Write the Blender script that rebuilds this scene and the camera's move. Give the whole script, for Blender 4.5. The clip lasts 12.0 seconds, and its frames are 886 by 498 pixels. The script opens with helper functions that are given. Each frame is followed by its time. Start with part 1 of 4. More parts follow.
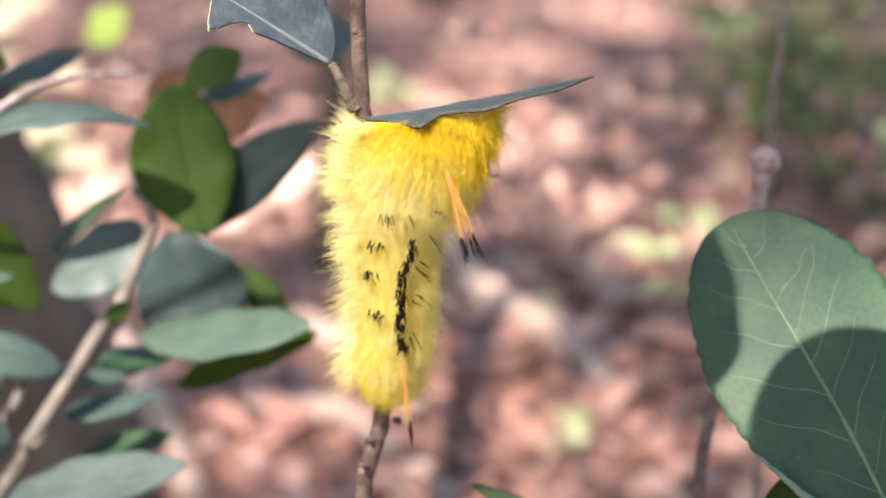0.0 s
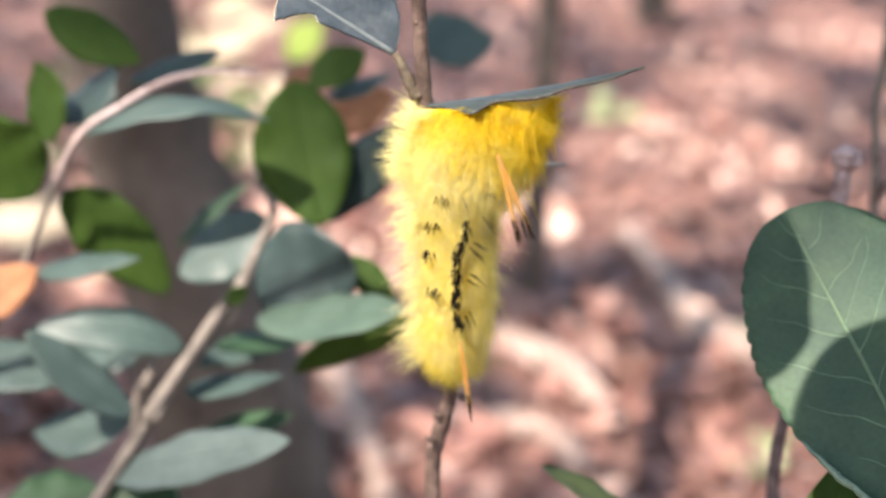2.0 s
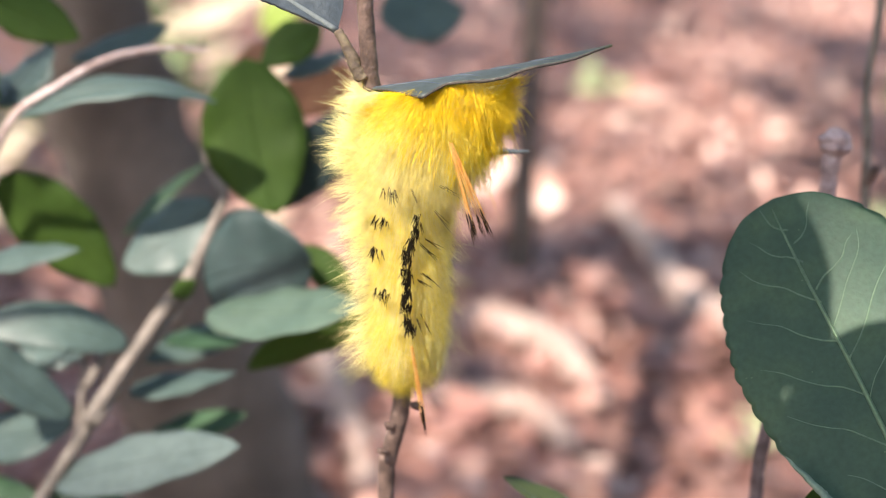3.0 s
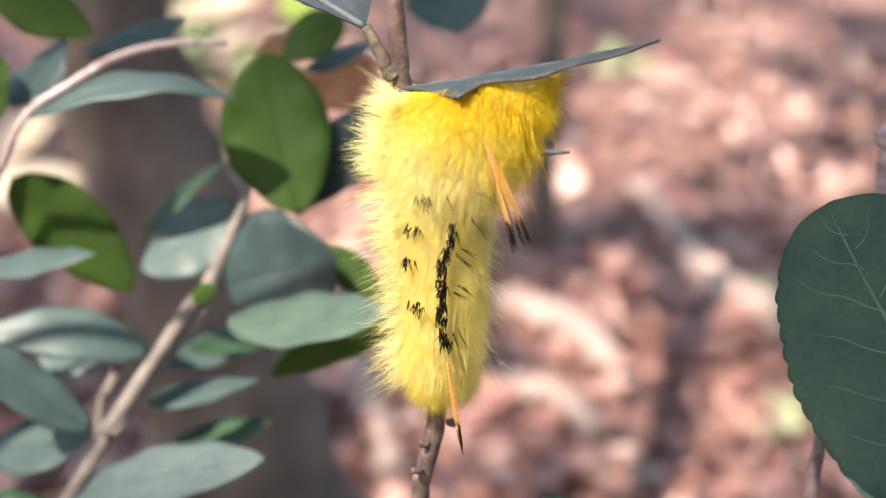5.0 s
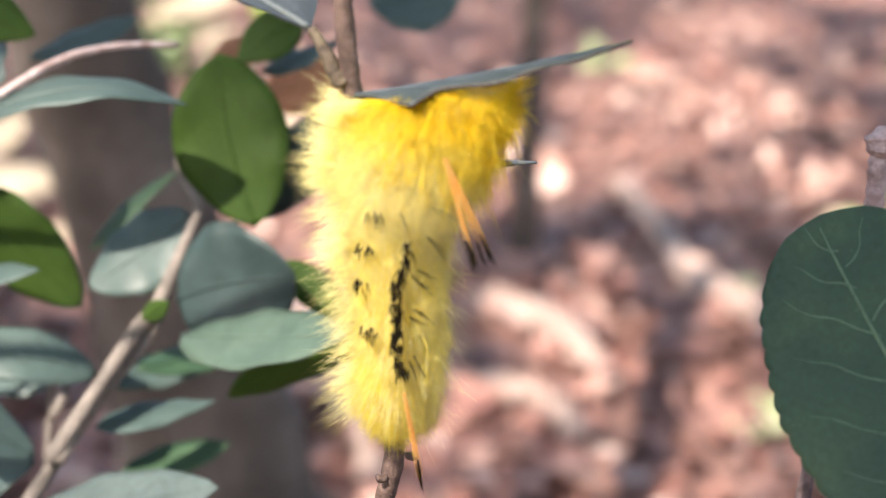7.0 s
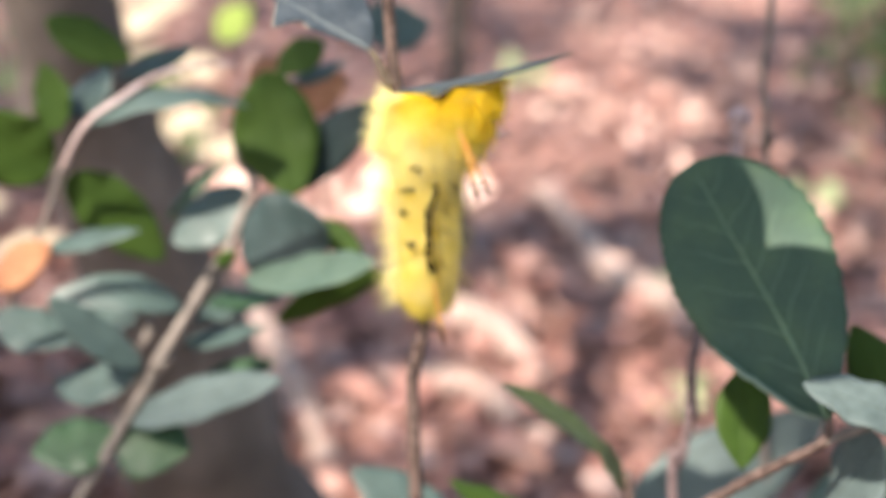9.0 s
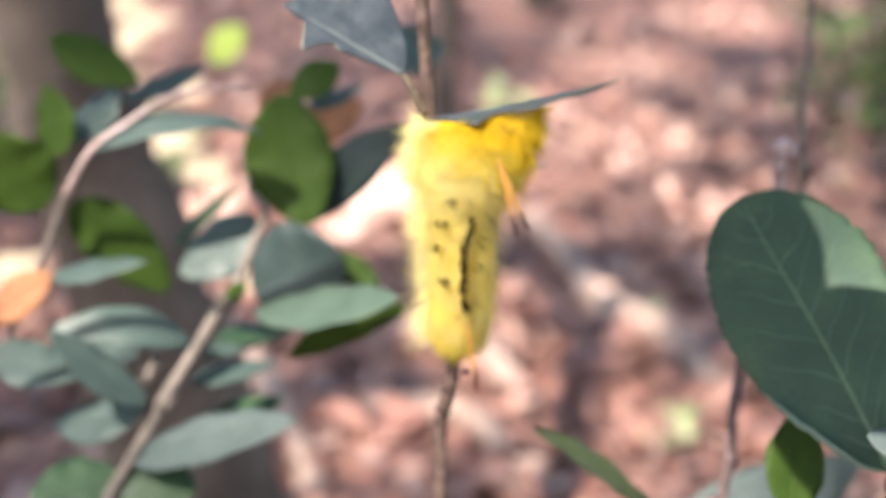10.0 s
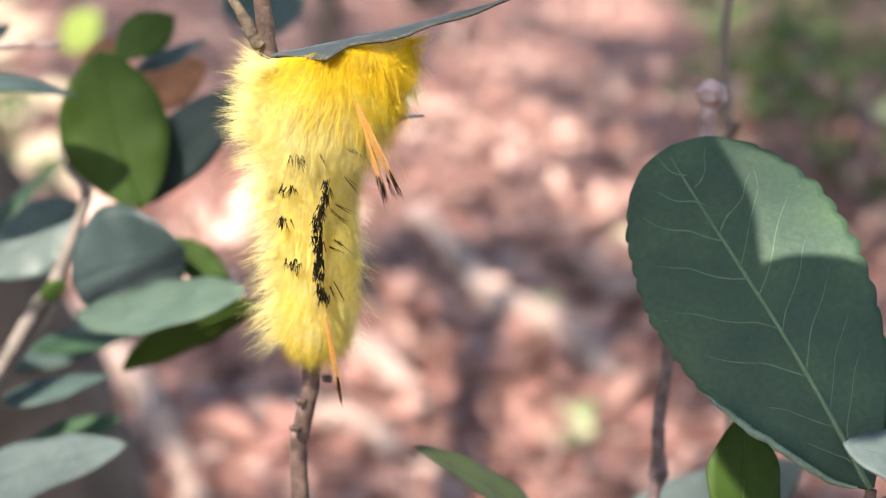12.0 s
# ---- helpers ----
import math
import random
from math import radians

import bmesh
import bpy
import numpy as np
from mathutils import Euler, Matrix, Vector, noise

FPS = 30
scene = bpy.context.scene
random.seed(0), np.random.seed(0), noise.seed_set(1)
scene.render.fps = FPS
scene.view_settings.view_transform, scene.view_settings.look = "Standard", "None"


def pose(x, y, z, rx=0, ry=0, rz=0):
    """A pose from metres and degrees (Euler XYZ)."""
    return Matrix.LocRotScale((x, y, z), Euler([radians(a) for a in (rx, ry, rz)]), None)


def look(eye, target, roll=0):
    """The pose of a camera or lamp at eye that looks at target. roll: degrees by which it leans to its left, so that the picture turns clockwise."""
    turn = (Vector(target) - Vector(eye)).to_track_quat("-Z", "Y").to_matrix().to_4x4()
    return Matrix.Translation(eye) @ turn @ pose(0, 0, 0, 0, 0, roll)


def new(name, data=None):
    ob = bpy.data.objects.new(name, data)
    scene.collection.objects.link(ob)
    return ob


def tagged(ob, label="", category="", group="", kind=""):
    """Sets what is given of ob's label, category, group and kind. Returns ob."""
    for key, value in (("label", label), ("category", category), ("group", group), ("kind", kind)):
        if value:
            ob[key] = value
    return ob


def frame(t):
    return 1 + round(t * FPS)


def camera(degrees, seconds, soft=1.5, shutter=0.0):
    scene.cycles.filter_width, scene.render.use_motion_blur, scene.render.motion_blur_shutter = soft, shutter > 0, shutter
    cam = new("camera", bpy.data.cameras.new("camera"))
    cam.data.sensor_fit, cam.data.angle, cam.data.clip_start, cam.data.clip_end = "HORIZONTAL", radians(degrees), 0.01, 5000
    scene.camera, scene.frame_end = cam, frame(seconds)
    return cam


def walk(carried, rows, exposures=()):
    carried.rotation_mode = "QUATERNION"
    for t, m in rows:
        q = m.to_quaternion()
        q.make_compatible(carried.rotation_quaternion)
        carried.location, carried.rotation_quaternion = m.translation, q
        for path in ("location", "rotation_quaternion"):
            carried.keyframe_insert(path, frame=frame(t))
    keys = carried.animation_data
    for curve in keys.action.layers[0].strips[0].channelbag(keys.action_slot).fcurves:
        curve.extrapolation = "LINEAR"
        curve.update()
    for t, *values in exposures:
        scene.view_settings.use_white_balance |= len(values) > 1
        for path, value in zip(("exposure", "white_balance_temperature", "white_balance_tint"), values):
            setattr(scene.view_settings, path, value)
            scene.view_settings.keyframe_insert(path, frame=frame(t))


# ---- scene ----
cam = camera(30, 12.0, soft=1.1)
cam.data.dof.use_dof = True
cam.data.dof.focus_distance = 0.176
cam.data.dof.aperture_fstop = 22.0
walk(cam, [(t, look(eye, target, roll)) for t, eye, target, roll in [
    (0, (0.01503, -0.19676, 0.40182), (0.01386, -0.00147, 0.35872), 2.14),
    (0.5, (0.02956, -0.20087, 0.40432), (0.01434, -0.00619, 0.36112), 2.54),
    (1, (0.03439, -0.20566, 0.40200), (0.01112, -0.01163, 0.35947), 2.76),
    (1.5, (0.04116, -0.20676, 0.39929), (0.01409, -0.01303, 0.35763), 2.26),
    (2, (0.03612, -0.20513, 0.39957), (0.00743, -0.01155, 0.35834), 1.83),
    (2.5, (0.03973, -0.20235, 0.39989), (0.01115, -0.00909, 0.35708), 1.81),
    (2.7, (0.03919, -0.19576, 0.39859), (0.01156, -0.00255, 0.35494), 1.78),
    (4.3, (0.03452, -0.17499, 0.39928), (0.00661, 0.01771, 0.35355), 1.40),
    (4.5, (0.03491, -0.17483, 0.39815), (0.00639, 0.01772, 0.35220), 1.22),
    (5, (0.03441, -0.17493, 0.39902), (0.00481, 0.01724, 0.35217), 1.03),
    (5.5, (0.03711, -0.17090, 0.39758), (0.00683, 0.02099, 0.35004), 0.94),
    (6, (0.03427, -0.16225, 0.39853), (0.00419, 0.02951, 0.35034), 0.91),
    (6.5, (0.03649, -0.15959, 0.39370), (0.00674, 0.03231, 0.34587), 1.12),
    (6.7, (0.03484, -0.15788, 0.39522), (0.00602, 0.03422, 0.34760), 1.00),
    (8.3, (0.03861, -0.21130, 0.40123), (0.01342, -0.01787, 0.35706), 0.18),
    (8.5, (0.03906, -0.22236, 0.39947), (0.01700, -0.02851, 0.35549), -0.30),
    (9, (0.03389, -0.25098, 0.40757), (0.01561, -0.05696, 0.36259), -0.26),
    (9.5, (0.02521, -0.25767, 0.40481), (0.00905, -0.06330, 0.36057), 0.47),
    (10, (0.02456, -0.23680, 0.40627), (0.00877, -0.04195, 0.36399), 0.40),
    (10.5, (0.02997, -0.20221, 0.39885), (0.01387, -0.00673, 0.35973), 0.26),
    (11, (0.02432, -0.18957, 0.39536), (0.00677, 0.00610, 0.35784), 0.08),
    (11.5, (0.02946, -0.19112, 0.39144), (0.01268, 0.00448, 0.35322), -0.76),
    (12, (0.02513, -0.18727, 0.39223), (0.02258, 0.00823, 0.35011), -0.56),
]], exposures=[(0, 1.79, 7000, 16), (12, 1.79, 7000, 16)])

# ---- light ----
world = bpy.data.worlds.new("sky")
scene.world = world
world.use_nodes = True
wn = world.node_tree.nodes
sky = wn.new("ShaderNodeTexSky")
sky.sky_type = "NISHITA"
sky.sun_disc = False
sky.sun_elevation = radians(46)
sky.sun_rotation = radians(-154)
world.node_tree.links.new(sky.outputs[0], wn["Background"].inputs[0])
wn["Background"].inputs[1].default_value = 0.15
TO_SUN = Vector((-0.30, -0.62, 0.72)).normalized()
sun = new("sun", bpy.data.lights.new("sun", "SUN"))
sun.data.energy, sun.data.angle, sun.data.color = 4.7, radians(0.6), (1.0, 0.94, 0.85)
sun.matrix_world = look(TO_SUN * 20, (0, 0, 0))


# ---- materials ----
def material(name, colors, scale=300.0, rough=0.6, bump=0.2, bump_scale=None, bump_depth=0.0003, translucent=0.0,
             glow_tint=None, island=False, detail=4.0, coat=0.0, spots=None, gloss=0.5):
    """A procedural surface: colours mixed by noise at two scales (or by island), with fine relief, and light passing through thin things."""
    m = bpy.data.materials.new(name)
    m.use_nodes = True
    n, l = m.node_tree.nodes, m.node_tree.links
    b = n["Principled BSDF"]
    co = n.new("ShaderNodeTexCoord")
    big = n.new("ShaderNodeTexNoise")
    big.inputs["Scale"].default_value, big.inputs["Detail"].default_value = scale, detail
    l.new(co.outputs["Object"], big.inputs["Vector"])
    ramp = n.new("ShaderNodeValToRGB")
    while len(ramp.color_ramp.elements) < len(colors):
        ramp.color_ramp.elements.new(0.5)
    for k, c in enumerate(colors):
        f = k / max(1, len(colors) - 1)
        ramp.color_ramp.elements[k].position = f if island else 0.3 + 0.4 * f
        ramp.color_ramp.elements[k].color = (*c, 1)
    if island:
        geo = n.new("ShaderNodeNewGeometry")
        l.new(geo.outputs["Random Per Island"], ramp.inputs[0])
    else:
        l.new(big.outputs["Fac"], ramp.inputs[0])
    fine = n.new("ShaderNodeTexNoise")
    fine.inputs["Scale"].default_value, fine.inputs["Detail"].default_value = bump_scale or scale * 6, 6.0
    l.new(co.outputs["Object"], fine.inputs["Vector"])
    mix = n.new("ShaderNodeMix")
    mix.data_type, mix.blend_type = "RGBA", "MULTIPLY"
    mix.inputs[0].default_value = 0.45
    l.new(ramp.outputs[0], mix.inputs[6])
    shade = n.new("ShaderNodeValToRGB")
    shade.color_ramp.elements[0].position, shade.color_ramp.elements[0].color = 0.3, (0.55, 0.55, 0.55, 1)
    shade.color_ramp.elements[1].position, shade.color_ramp.elements[1].color = 0.65, (1.15, 1.15, 1.15, 1)
    l.new(fine.outputs["Fac"], shade.inputs[0])
    l.new(shade.outputs[0], mix.inputs[7])
    color = mix.outputs[2]
    if spots:
        vor = n.new("ShaderNodeTexVoronoi")
        vor.inputs["Scale"].default_value = spots[0]
        l.new(co.outputs["Object"], vor.inputs["Vector"])
        dot = n.new("ShaderNodeMath")
        dot.operation = "LESS_THAN"
        dot.inputs[1].default_value = spots[1]
        l.new(vor.outputs["Distance"], dot.inputs[0])
        over = n.new("ShaderNodeMix")
        over.data_type = "RGBA"
        l.new(dot.outputs[0], over.inputs[0])
        l.new(color, over.inputs[6])
        over.inputs[7].default_value = (*spots[2], 1)
        color = over.outputs[2]
    l.new(color, b.inputs["Base Color"])
    b.inputs["Roughness"].default_value = rough
    b.inputs["Specular IOR Level"].default_value = gloss
    b.inputs["Coat Weight"].default_value = coat
    b.inputs["Coat Roughness"].default_value = 0.25
    bp = n.new("ShaderNodeBump")
    bp.inputs["Strength"].default_value, bp.inputs["Distance"].default_value = bump, bump_depth
    l.new(fine.outputs["Fac"], bp.inputs["Height"])
    l.new(bp.outputs[0], b.inputs["Normal"])
    if translucent:
        tr = n.new("ShaderNodeBsdfTranslucent")
        if glow_tint:
            tr.inputs[0].default_value = (*glow_tint, 1)
        else:
            l.new(color, tr.inputs[0])
        ms = n.new("ShaderNodeMixShader")
        ms.inputs[0].default_value = translucent
        l.new(b.outputs[0], ms.inputs[1])
        l.new(tr.outputs[0], ms.inputs[2])
        l.new(ms.outputs[0], n["Material Output"].inputs[0])
    return m


GREEN = material("leaf_green", [(0.020, 0.050, 0.026), (0.034, 0.078, 0.038), (0.048, 0.098, 0.045)], 90, 0.52, 0.35, 900, 0.0002, 0.18, (0.16, 0.32, 0.03), coat=0.05)
BIGLEAF = material("broad_leaf_green", [(0.019, 0.050, 0.034), (0.030, 0.066, 0.042), (0.048, 0.092, 0.048)], 110, 0.58, 0.4, 1400, 0.0002, 0.08, (0.14, 0.30, 0.04), gloss=0.28, spots=(420, 0.03, (0.11, 0.17, 0.09)))
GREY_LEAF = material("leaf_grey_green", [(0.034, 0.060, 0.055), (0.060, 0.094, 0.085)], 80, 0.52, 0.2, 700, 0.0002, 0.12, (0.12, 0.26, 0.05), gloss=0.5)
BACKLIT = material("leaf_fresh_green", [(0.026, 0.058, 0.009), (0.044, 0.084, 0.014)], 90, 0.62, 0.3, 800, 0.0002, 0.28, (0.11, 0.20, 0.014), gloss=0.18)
# Darker copy of the shrub leaf, with shade put into its colour.
SHADED_SLATE = material("leaf_shaded_slate", [(0.013, 0.027, 0.027), (0.024, 0.043, 0.042)], 80, 0.5, 0.2, 600, 0.0002, 0.08, (0.06, 0.14, 0.04), gloss=0.35)
# Lighter copy of leaf_grey_green, with the sky's reflection put into its colour.
SKYLIT_LEAF = material("leaf_skylit_grey", [(0.062, 0.090, 0.088), (0.100, 0.134, 0.130)], 80, 0.62, 0.2, 700, 0.0002, 0.12, (0.12, 0.26, 0.05), gloss=0.25)
# Brighter greenish copy for leaves in the sun; that light is in the colour.
SUNLIT_LEAF = material("leaf_sunlit_green", [(0.042, 0.074, 0.056), (0.076, 0.114, 0.086)], 80, 0.4, 0.3, 700, 0.0002, 0.15, (0.12, 0.26, 0.05), gloss=0.5)
CHEWED = material("leaf_blue_green", [(0.028, 0.040, 0.050), (0.048, 0.062, 0.074), (0.078, 0.094, 0.104)], 260, 0.42, 0.5, 1500, 0.0003, 0.05, (0.10, 0.2, 0.05))
CUT = material("leaf_chewed_rim", [(0.34, 0.28, 0.16), (0.58, 0.55, 0.40)], 900, 0.7, 0.4)
# Pale green that imitates a reflection along the broad leaf's edge.
LIT_RIM = material("lit_leaf_edge", [(0.085, 0.14, 0.095), (0.16, 0.23, 0.17)], 500, 0.5, 0.3)
VEIN = material("leaf_vein", [(0.060, 0.120, 0.064), (0.098, 0.172, 0.090)], 400, 0.5, 0.2)
BARK = material("twig_bark", [(0.036, 0.021, 0.016), (0.078, 0.049, 0.039), (0.135, 0.092, 0.076)], 500, 0.7, 0.5, 2500, 0.0003)
PALE_BARK = material("pale_bark", [(0.075, 0.064, 0.055), (0.125, 0.107, 0.092), (0.175, 0.150, 0.130)], 300, 0.8, 0.6, 1500, 0.0004)
PINK_BARK = material("pinkish_bark", [(0.203, 0.139, 0.135), (0.338, 0.251, 0.250), (0.459, 0.370, 0.371)], 400, 0.8, 0.7, 1800, 0.0004)
PINKWOOD = material("pink_sunlit_bark", [(0.28, 0.19, 0.17), (0.44, 0.34, 0.32), (0.54, 0.45, 0.43)], 400, 0.8, 0.7, 1800, 0.0004)
ROOFING = material("thin_chewed_leaf", [(0.030, 0.044, 0.047), (0.055, 0.070, 0.075)], 260, 0.5, 0.5, 1500, 0.0002, 0.3, (0.45, 0.46, 0.10))
OLIVE = material("leaf_olive_green", [(0.026, 0.040, 0.013), (0.044, 0.062, 0.021)], 90, 0.5, 0.3, 800, 0.0002, 0.2, (0.10, 0.16, 0.02))
TWIG_DARK = material("dark_twig_bark", [(0.065, 0.042, 0.041), (0.115, 0.080, 0.080), (0.18, 0.13, 0.13)], 600, 0.85, 0.9, 2200, 0.0004)
DRY = material("dry_orange_leaf", [(0.24, 0.10, 0.050), (0.42, 0.20, 0.10)], 120, 0.7, 0.4, 700, 0.0003, 0.25)
SKIN = material("caterpillar_skin", [(0.92, 0.80, 0.25), (0.94, 0.85, 0.34)], 500, 0.6, 0.3, 2500, 0.0001)
HAIR_PALE = material("pale_yellow_hair", [(0.96, 0.89, 0.42), (0.98, 0.93, 0.58)], 300, 0.6, 0.0, translucent=0.68)
HAIR_YELLOW = material("yellow_hair", [(0.92, 0.80, 0.12), (0.95, 0.86, 0.23)], 300, 0.6, 0.0, translucent=0.66)
# Deeper tuft colour that also carries the shade under the chewed leaf.
HAIR_DEEP_SHADE = material("shaded_deep_yellow_hair", [(0.88, 0.68, 0.02), (0.93, 0.76, 0.05)], 300, 0.5, 0.0, translucent=0.55)
HAIR_ORANGE = material("orange_hair", [(0.94, 0.58, 0.16), (0.96, 0.70, 0.28)], 500, 0.5, 0.0, translucent=0.6)
HAIR_BLACK = material("black_hair", [(0.006, 0.005, 0.003), (0.016, 0.012, 0.006)], 500, 0.95, 0.0, gloss=0.08)
SOIL = material("forest_soil", [(0.08, 0.042, 0.036), (0.17, 0.09, 0.075), (0.27, 0.15, 0.125)], 6, 0.95, 0.9, 60, 0.01)
LITTER = material("leaf_litter", [(0.137, 0.062, 0.050), (0.225, 0.108, 0.086), (0.323, 0.168, 0.136), (0.245, 0.125, 0.103), (0.412, 0.229, 0.186), (0.142, 0.071, 0.058), (0.480, 0.302, 0.252), (0.186, 0.096, 0.079), (0.539, 0.390, 0.333)], 60, 0.28, 0.5, 400, 0.001, 0.15, island=True)
# Pale leaf colours that stand in for the brightness of sunlit ground.
SUN_PALE_DRY = material("sun_pale_dry_leaf", [(0.36, 0.21, 0.17), (0.46, 0.29, 0.24), (0.54, 0.37, 0.31)], 40, 0.5, 0.4, 300, 0.0006, 0.2)
SUN_WHITE_DRY = material("sun_white_dry_leaf", [(0.60, 0.42, 0.36), (0.74, 0.56, 0.49)], 40, 0.5, 0.4, 300, 0.0006, 0.2)
# Pale pink chosen to imitate glints of sun on the litter.
GLINT_FLAKE = material("glint_flake", [(0.353, 0.206, 0.166), (0.470, 0.304, 0.250), (0.588, 0.422, 0.359)], 60, 0.4, 0.3, 300, 0.0005, 0.2, island=True)
# Cream version, also sunlit ground put into colour.
SUN_CREAM_DRY = material("sun_cream_dry_leaf", [(0.34, 0.28, 0.20), (0.47, 0.40, 0.29)], 40, 0.5, 0.4, 300, 0.0006, 0.2)
TRUNK = material("tree_bark", [(0.048, 0.036, 0.032), (0.080, 0.061, 0.053), (0.125, 0.097, 0.085)], 25, 0.95, 1.0, 140, 0.006)
GREY_BARK = material("grey_sapling_bark", [(0.050, 0.039, 0.032), (0.082, 0.066, 0.055), (0.125, 0.102, 0.087)], 40, 0.95, 0.8, 220, 0.003)
LOGWOOD = material("bare_pale_wood", [(0.18, 0.128, 0.108), (0.26, 0.19, 0.162), (0.33, 0.25, 0.218)], 20, 0.8, 0.5, 150, 0.002)
SEEDLING = material("seedling_leaf", [(0.24, 0.31, 0.15), (0.38, 0.44, 0.26)], 60, 0.5, 0.3, 300, 0.0005, 0.3)
CROWN = material("crown_leaf", [(0.04, 0.08, 0.025), (0.08, 0.13, 0.04), (0.06, 0.10, 0.03)], 5, 0.6, 0.2, 50, 0.001, 0.3, island=True)


# ---- mesh helpers ----
def mesh(name, verts, faces, mat, smooth=True):
    me = bpy.data.meshes.new(name)
    me.from_pydata([tuple(v) for v in verts], [], faces)
    me.polygons.foreach_set("use_smooth", [smooth] * len(me.polygons))
    me.materials.append(mat)
    me.update()
    return me


def part(name, me, parent=None, label=""):
    ob = new(name, me)
    if parent:
        ob.parent = parent
    return tagged(ob, label)


def thing(name, place, label, category, group=""):
    ob = new(name)
    ob.empty_display_size = 0.01
    ob.location = place
    ob["base"] = place
    return tagged(ob, label, category, group)


def smooth_path(points, per=8):
    """A Catmull-Rom line through the points."""
    p = [np.array(q, float) for q in points]
    p = [2 * p[0] - p[1]] + p + [2 * p[-1] - p[-2]]
    out = []
    for k in range(1, len(p) - 2):
        for s in range(per):
            t = s / per
            a, b, c, d = p[k - 1], p[k], p[k + 1], p[k + 2]
            out.append(0.5 * (2 * b + (c - a) * t + (2 * a - 5 * b + 4 * c - d) * t * t + (3 * b - a - 3 * c + d) * t**3))
    out.append(p[-2])
    return np.array(out)


def tube(points, radii, seg=10, per=8, rough=0.08, bumps=0.0, origin=(0, 0, 0)):
    """Vertices and faces of a closed, slightly uneven round stem along the points."""
    line = smooth_path(points, per)
    rad = np.interp(np.linspace(0, 1, len(line)), np.linspace(0, 1, len(radii)), radii)
    tangent = np.gradient(line, axis=0)
    tangent /= np.linalg.norm(tangent, axis=1)[:, None]
    side = np.cross(tangent, (0.31, 0.87, 0.38))
    side /= np.linalg.norm(side, axis=1)[:, None]
    other = np.cross(tangent, side)
    verts = []
    for k, (c, r) in enumerate(zip(line, rad)):
        for j in range(seg):
            a = 2 * math.pi * j / seg
            n = noise.noise(Vector(c) * (1.5 / max(rad.mean(), 1e-5)) + Vector((math.cos(a), math.sin(a), 0)))
            q = r * (1 + rough * n)
            verts.append(c + q * (math.cos(a) * side[k] + math.sin(a) * other[k]) - np.array(origin))
    faces = []
    for k in range(len(line) - 1):
        for j in range(seg):
            a, b = k * seg + j, k * seg + (j + 1) % seg
            faces.append((a, b, b + seg, a + seg))
    faces.append(tuple(range(seg - 1, -1, -1)))
    faces.append(tuple(range((len(line) - 1) * seg, len(line) * seg)))
    return verts, faces


def stem(name, points, radii, mat, parent, label="", seg=10, per=8, rough=0.12):
    o = parent["base"] if parent and "base" in parent else (0, 0, 0)
    return part(name, mesh(name, *tube(points, radii, seg, per, rough, origin=o), mat), parent, label)


# ---- leaves ----
def blade_frame(base, tip, normal):
    y = Vector(tip) - Vector(base)
    length = y.length
    y.normalize()
    z = Vector(normal) - Vector(normal).dot(y) * y
    z.normalize()
    x = y.cross(z)
    m = Matrix((x, y, z)).transposed().to_4x4()
    return Matrix.Translation(base) @ m, length


def blade(length, left, right, nu=20, nv=4, fold=0.15, arch=0.1, droop=0.0, wave=0.0, thick=0.00025, waves=3.0):
    """A leaf blade along +y with the half widths left(u) and right(u): two skins joined at the rim. Returns its mesh data and a height function."""
    def height(u, x):
        w = max(left(u), right(u), 1e-6)
        return (fold * abs(x) - arch * x * x / w + droop * length * u * (1 - u)
                + wave * w * (abs(x) / w) ** 2 * math.sin(waves * 2 * math.pi * u + (1.3 if x > 0 else 0)))
    verts, faces = [], []
    cols = 2 * nv + 1
    for layer in (1, -1):
        for i in range(nu + 1):
            u = i / nu
            for j in range(-nv, nv + 1):
                v = j / nv
                x = v * (right(u) if v > 0 else left(u))
                verts.append((x, u * length, height(u, x) + layer * thick / 2))
    half = (nu + 1) * cols
    for i in range(nu):
        for j in range(cols - 1):
            a = i * cols + j
            faces.append((a, a + 1, a + 1 + cols, a + cols))
            faces.append((half + a, half + a + cols, half + a + 1 + cols, half + a + 1))
    rim = [j for j in range(cols)] + [i * cols + cols - 1 for i in range(1, nu + 1)] + [nu * cols + j for j in range(cols - 2, -1, -1)] + [i * cols for i in range(nu - 1, 0, -1)]
    for a, b in zip(rim, rim[1:] + rim[:1]):
        faces.append((a, half + a, half + b, b))
    return verts, faces, height


def oval(width, a=1.0, b=0.75, teeth=0, depth=0.0, blunt=0.0):
    """Half width along a leaf: widest where a says, blunt or pointed at the tip, with rounded teeth."""
    def w(u):
        s = max(math.sin(math.pi * min(max(u, 0.0), 1.0) ** a), 0.0) ** b
        t = abs(math.sin(math.pi * teeth * u)) ** 0.6 if teeth else 1.0
        return width / 2 * s * (1 - depth + depth * t) + 1e-5
    return w


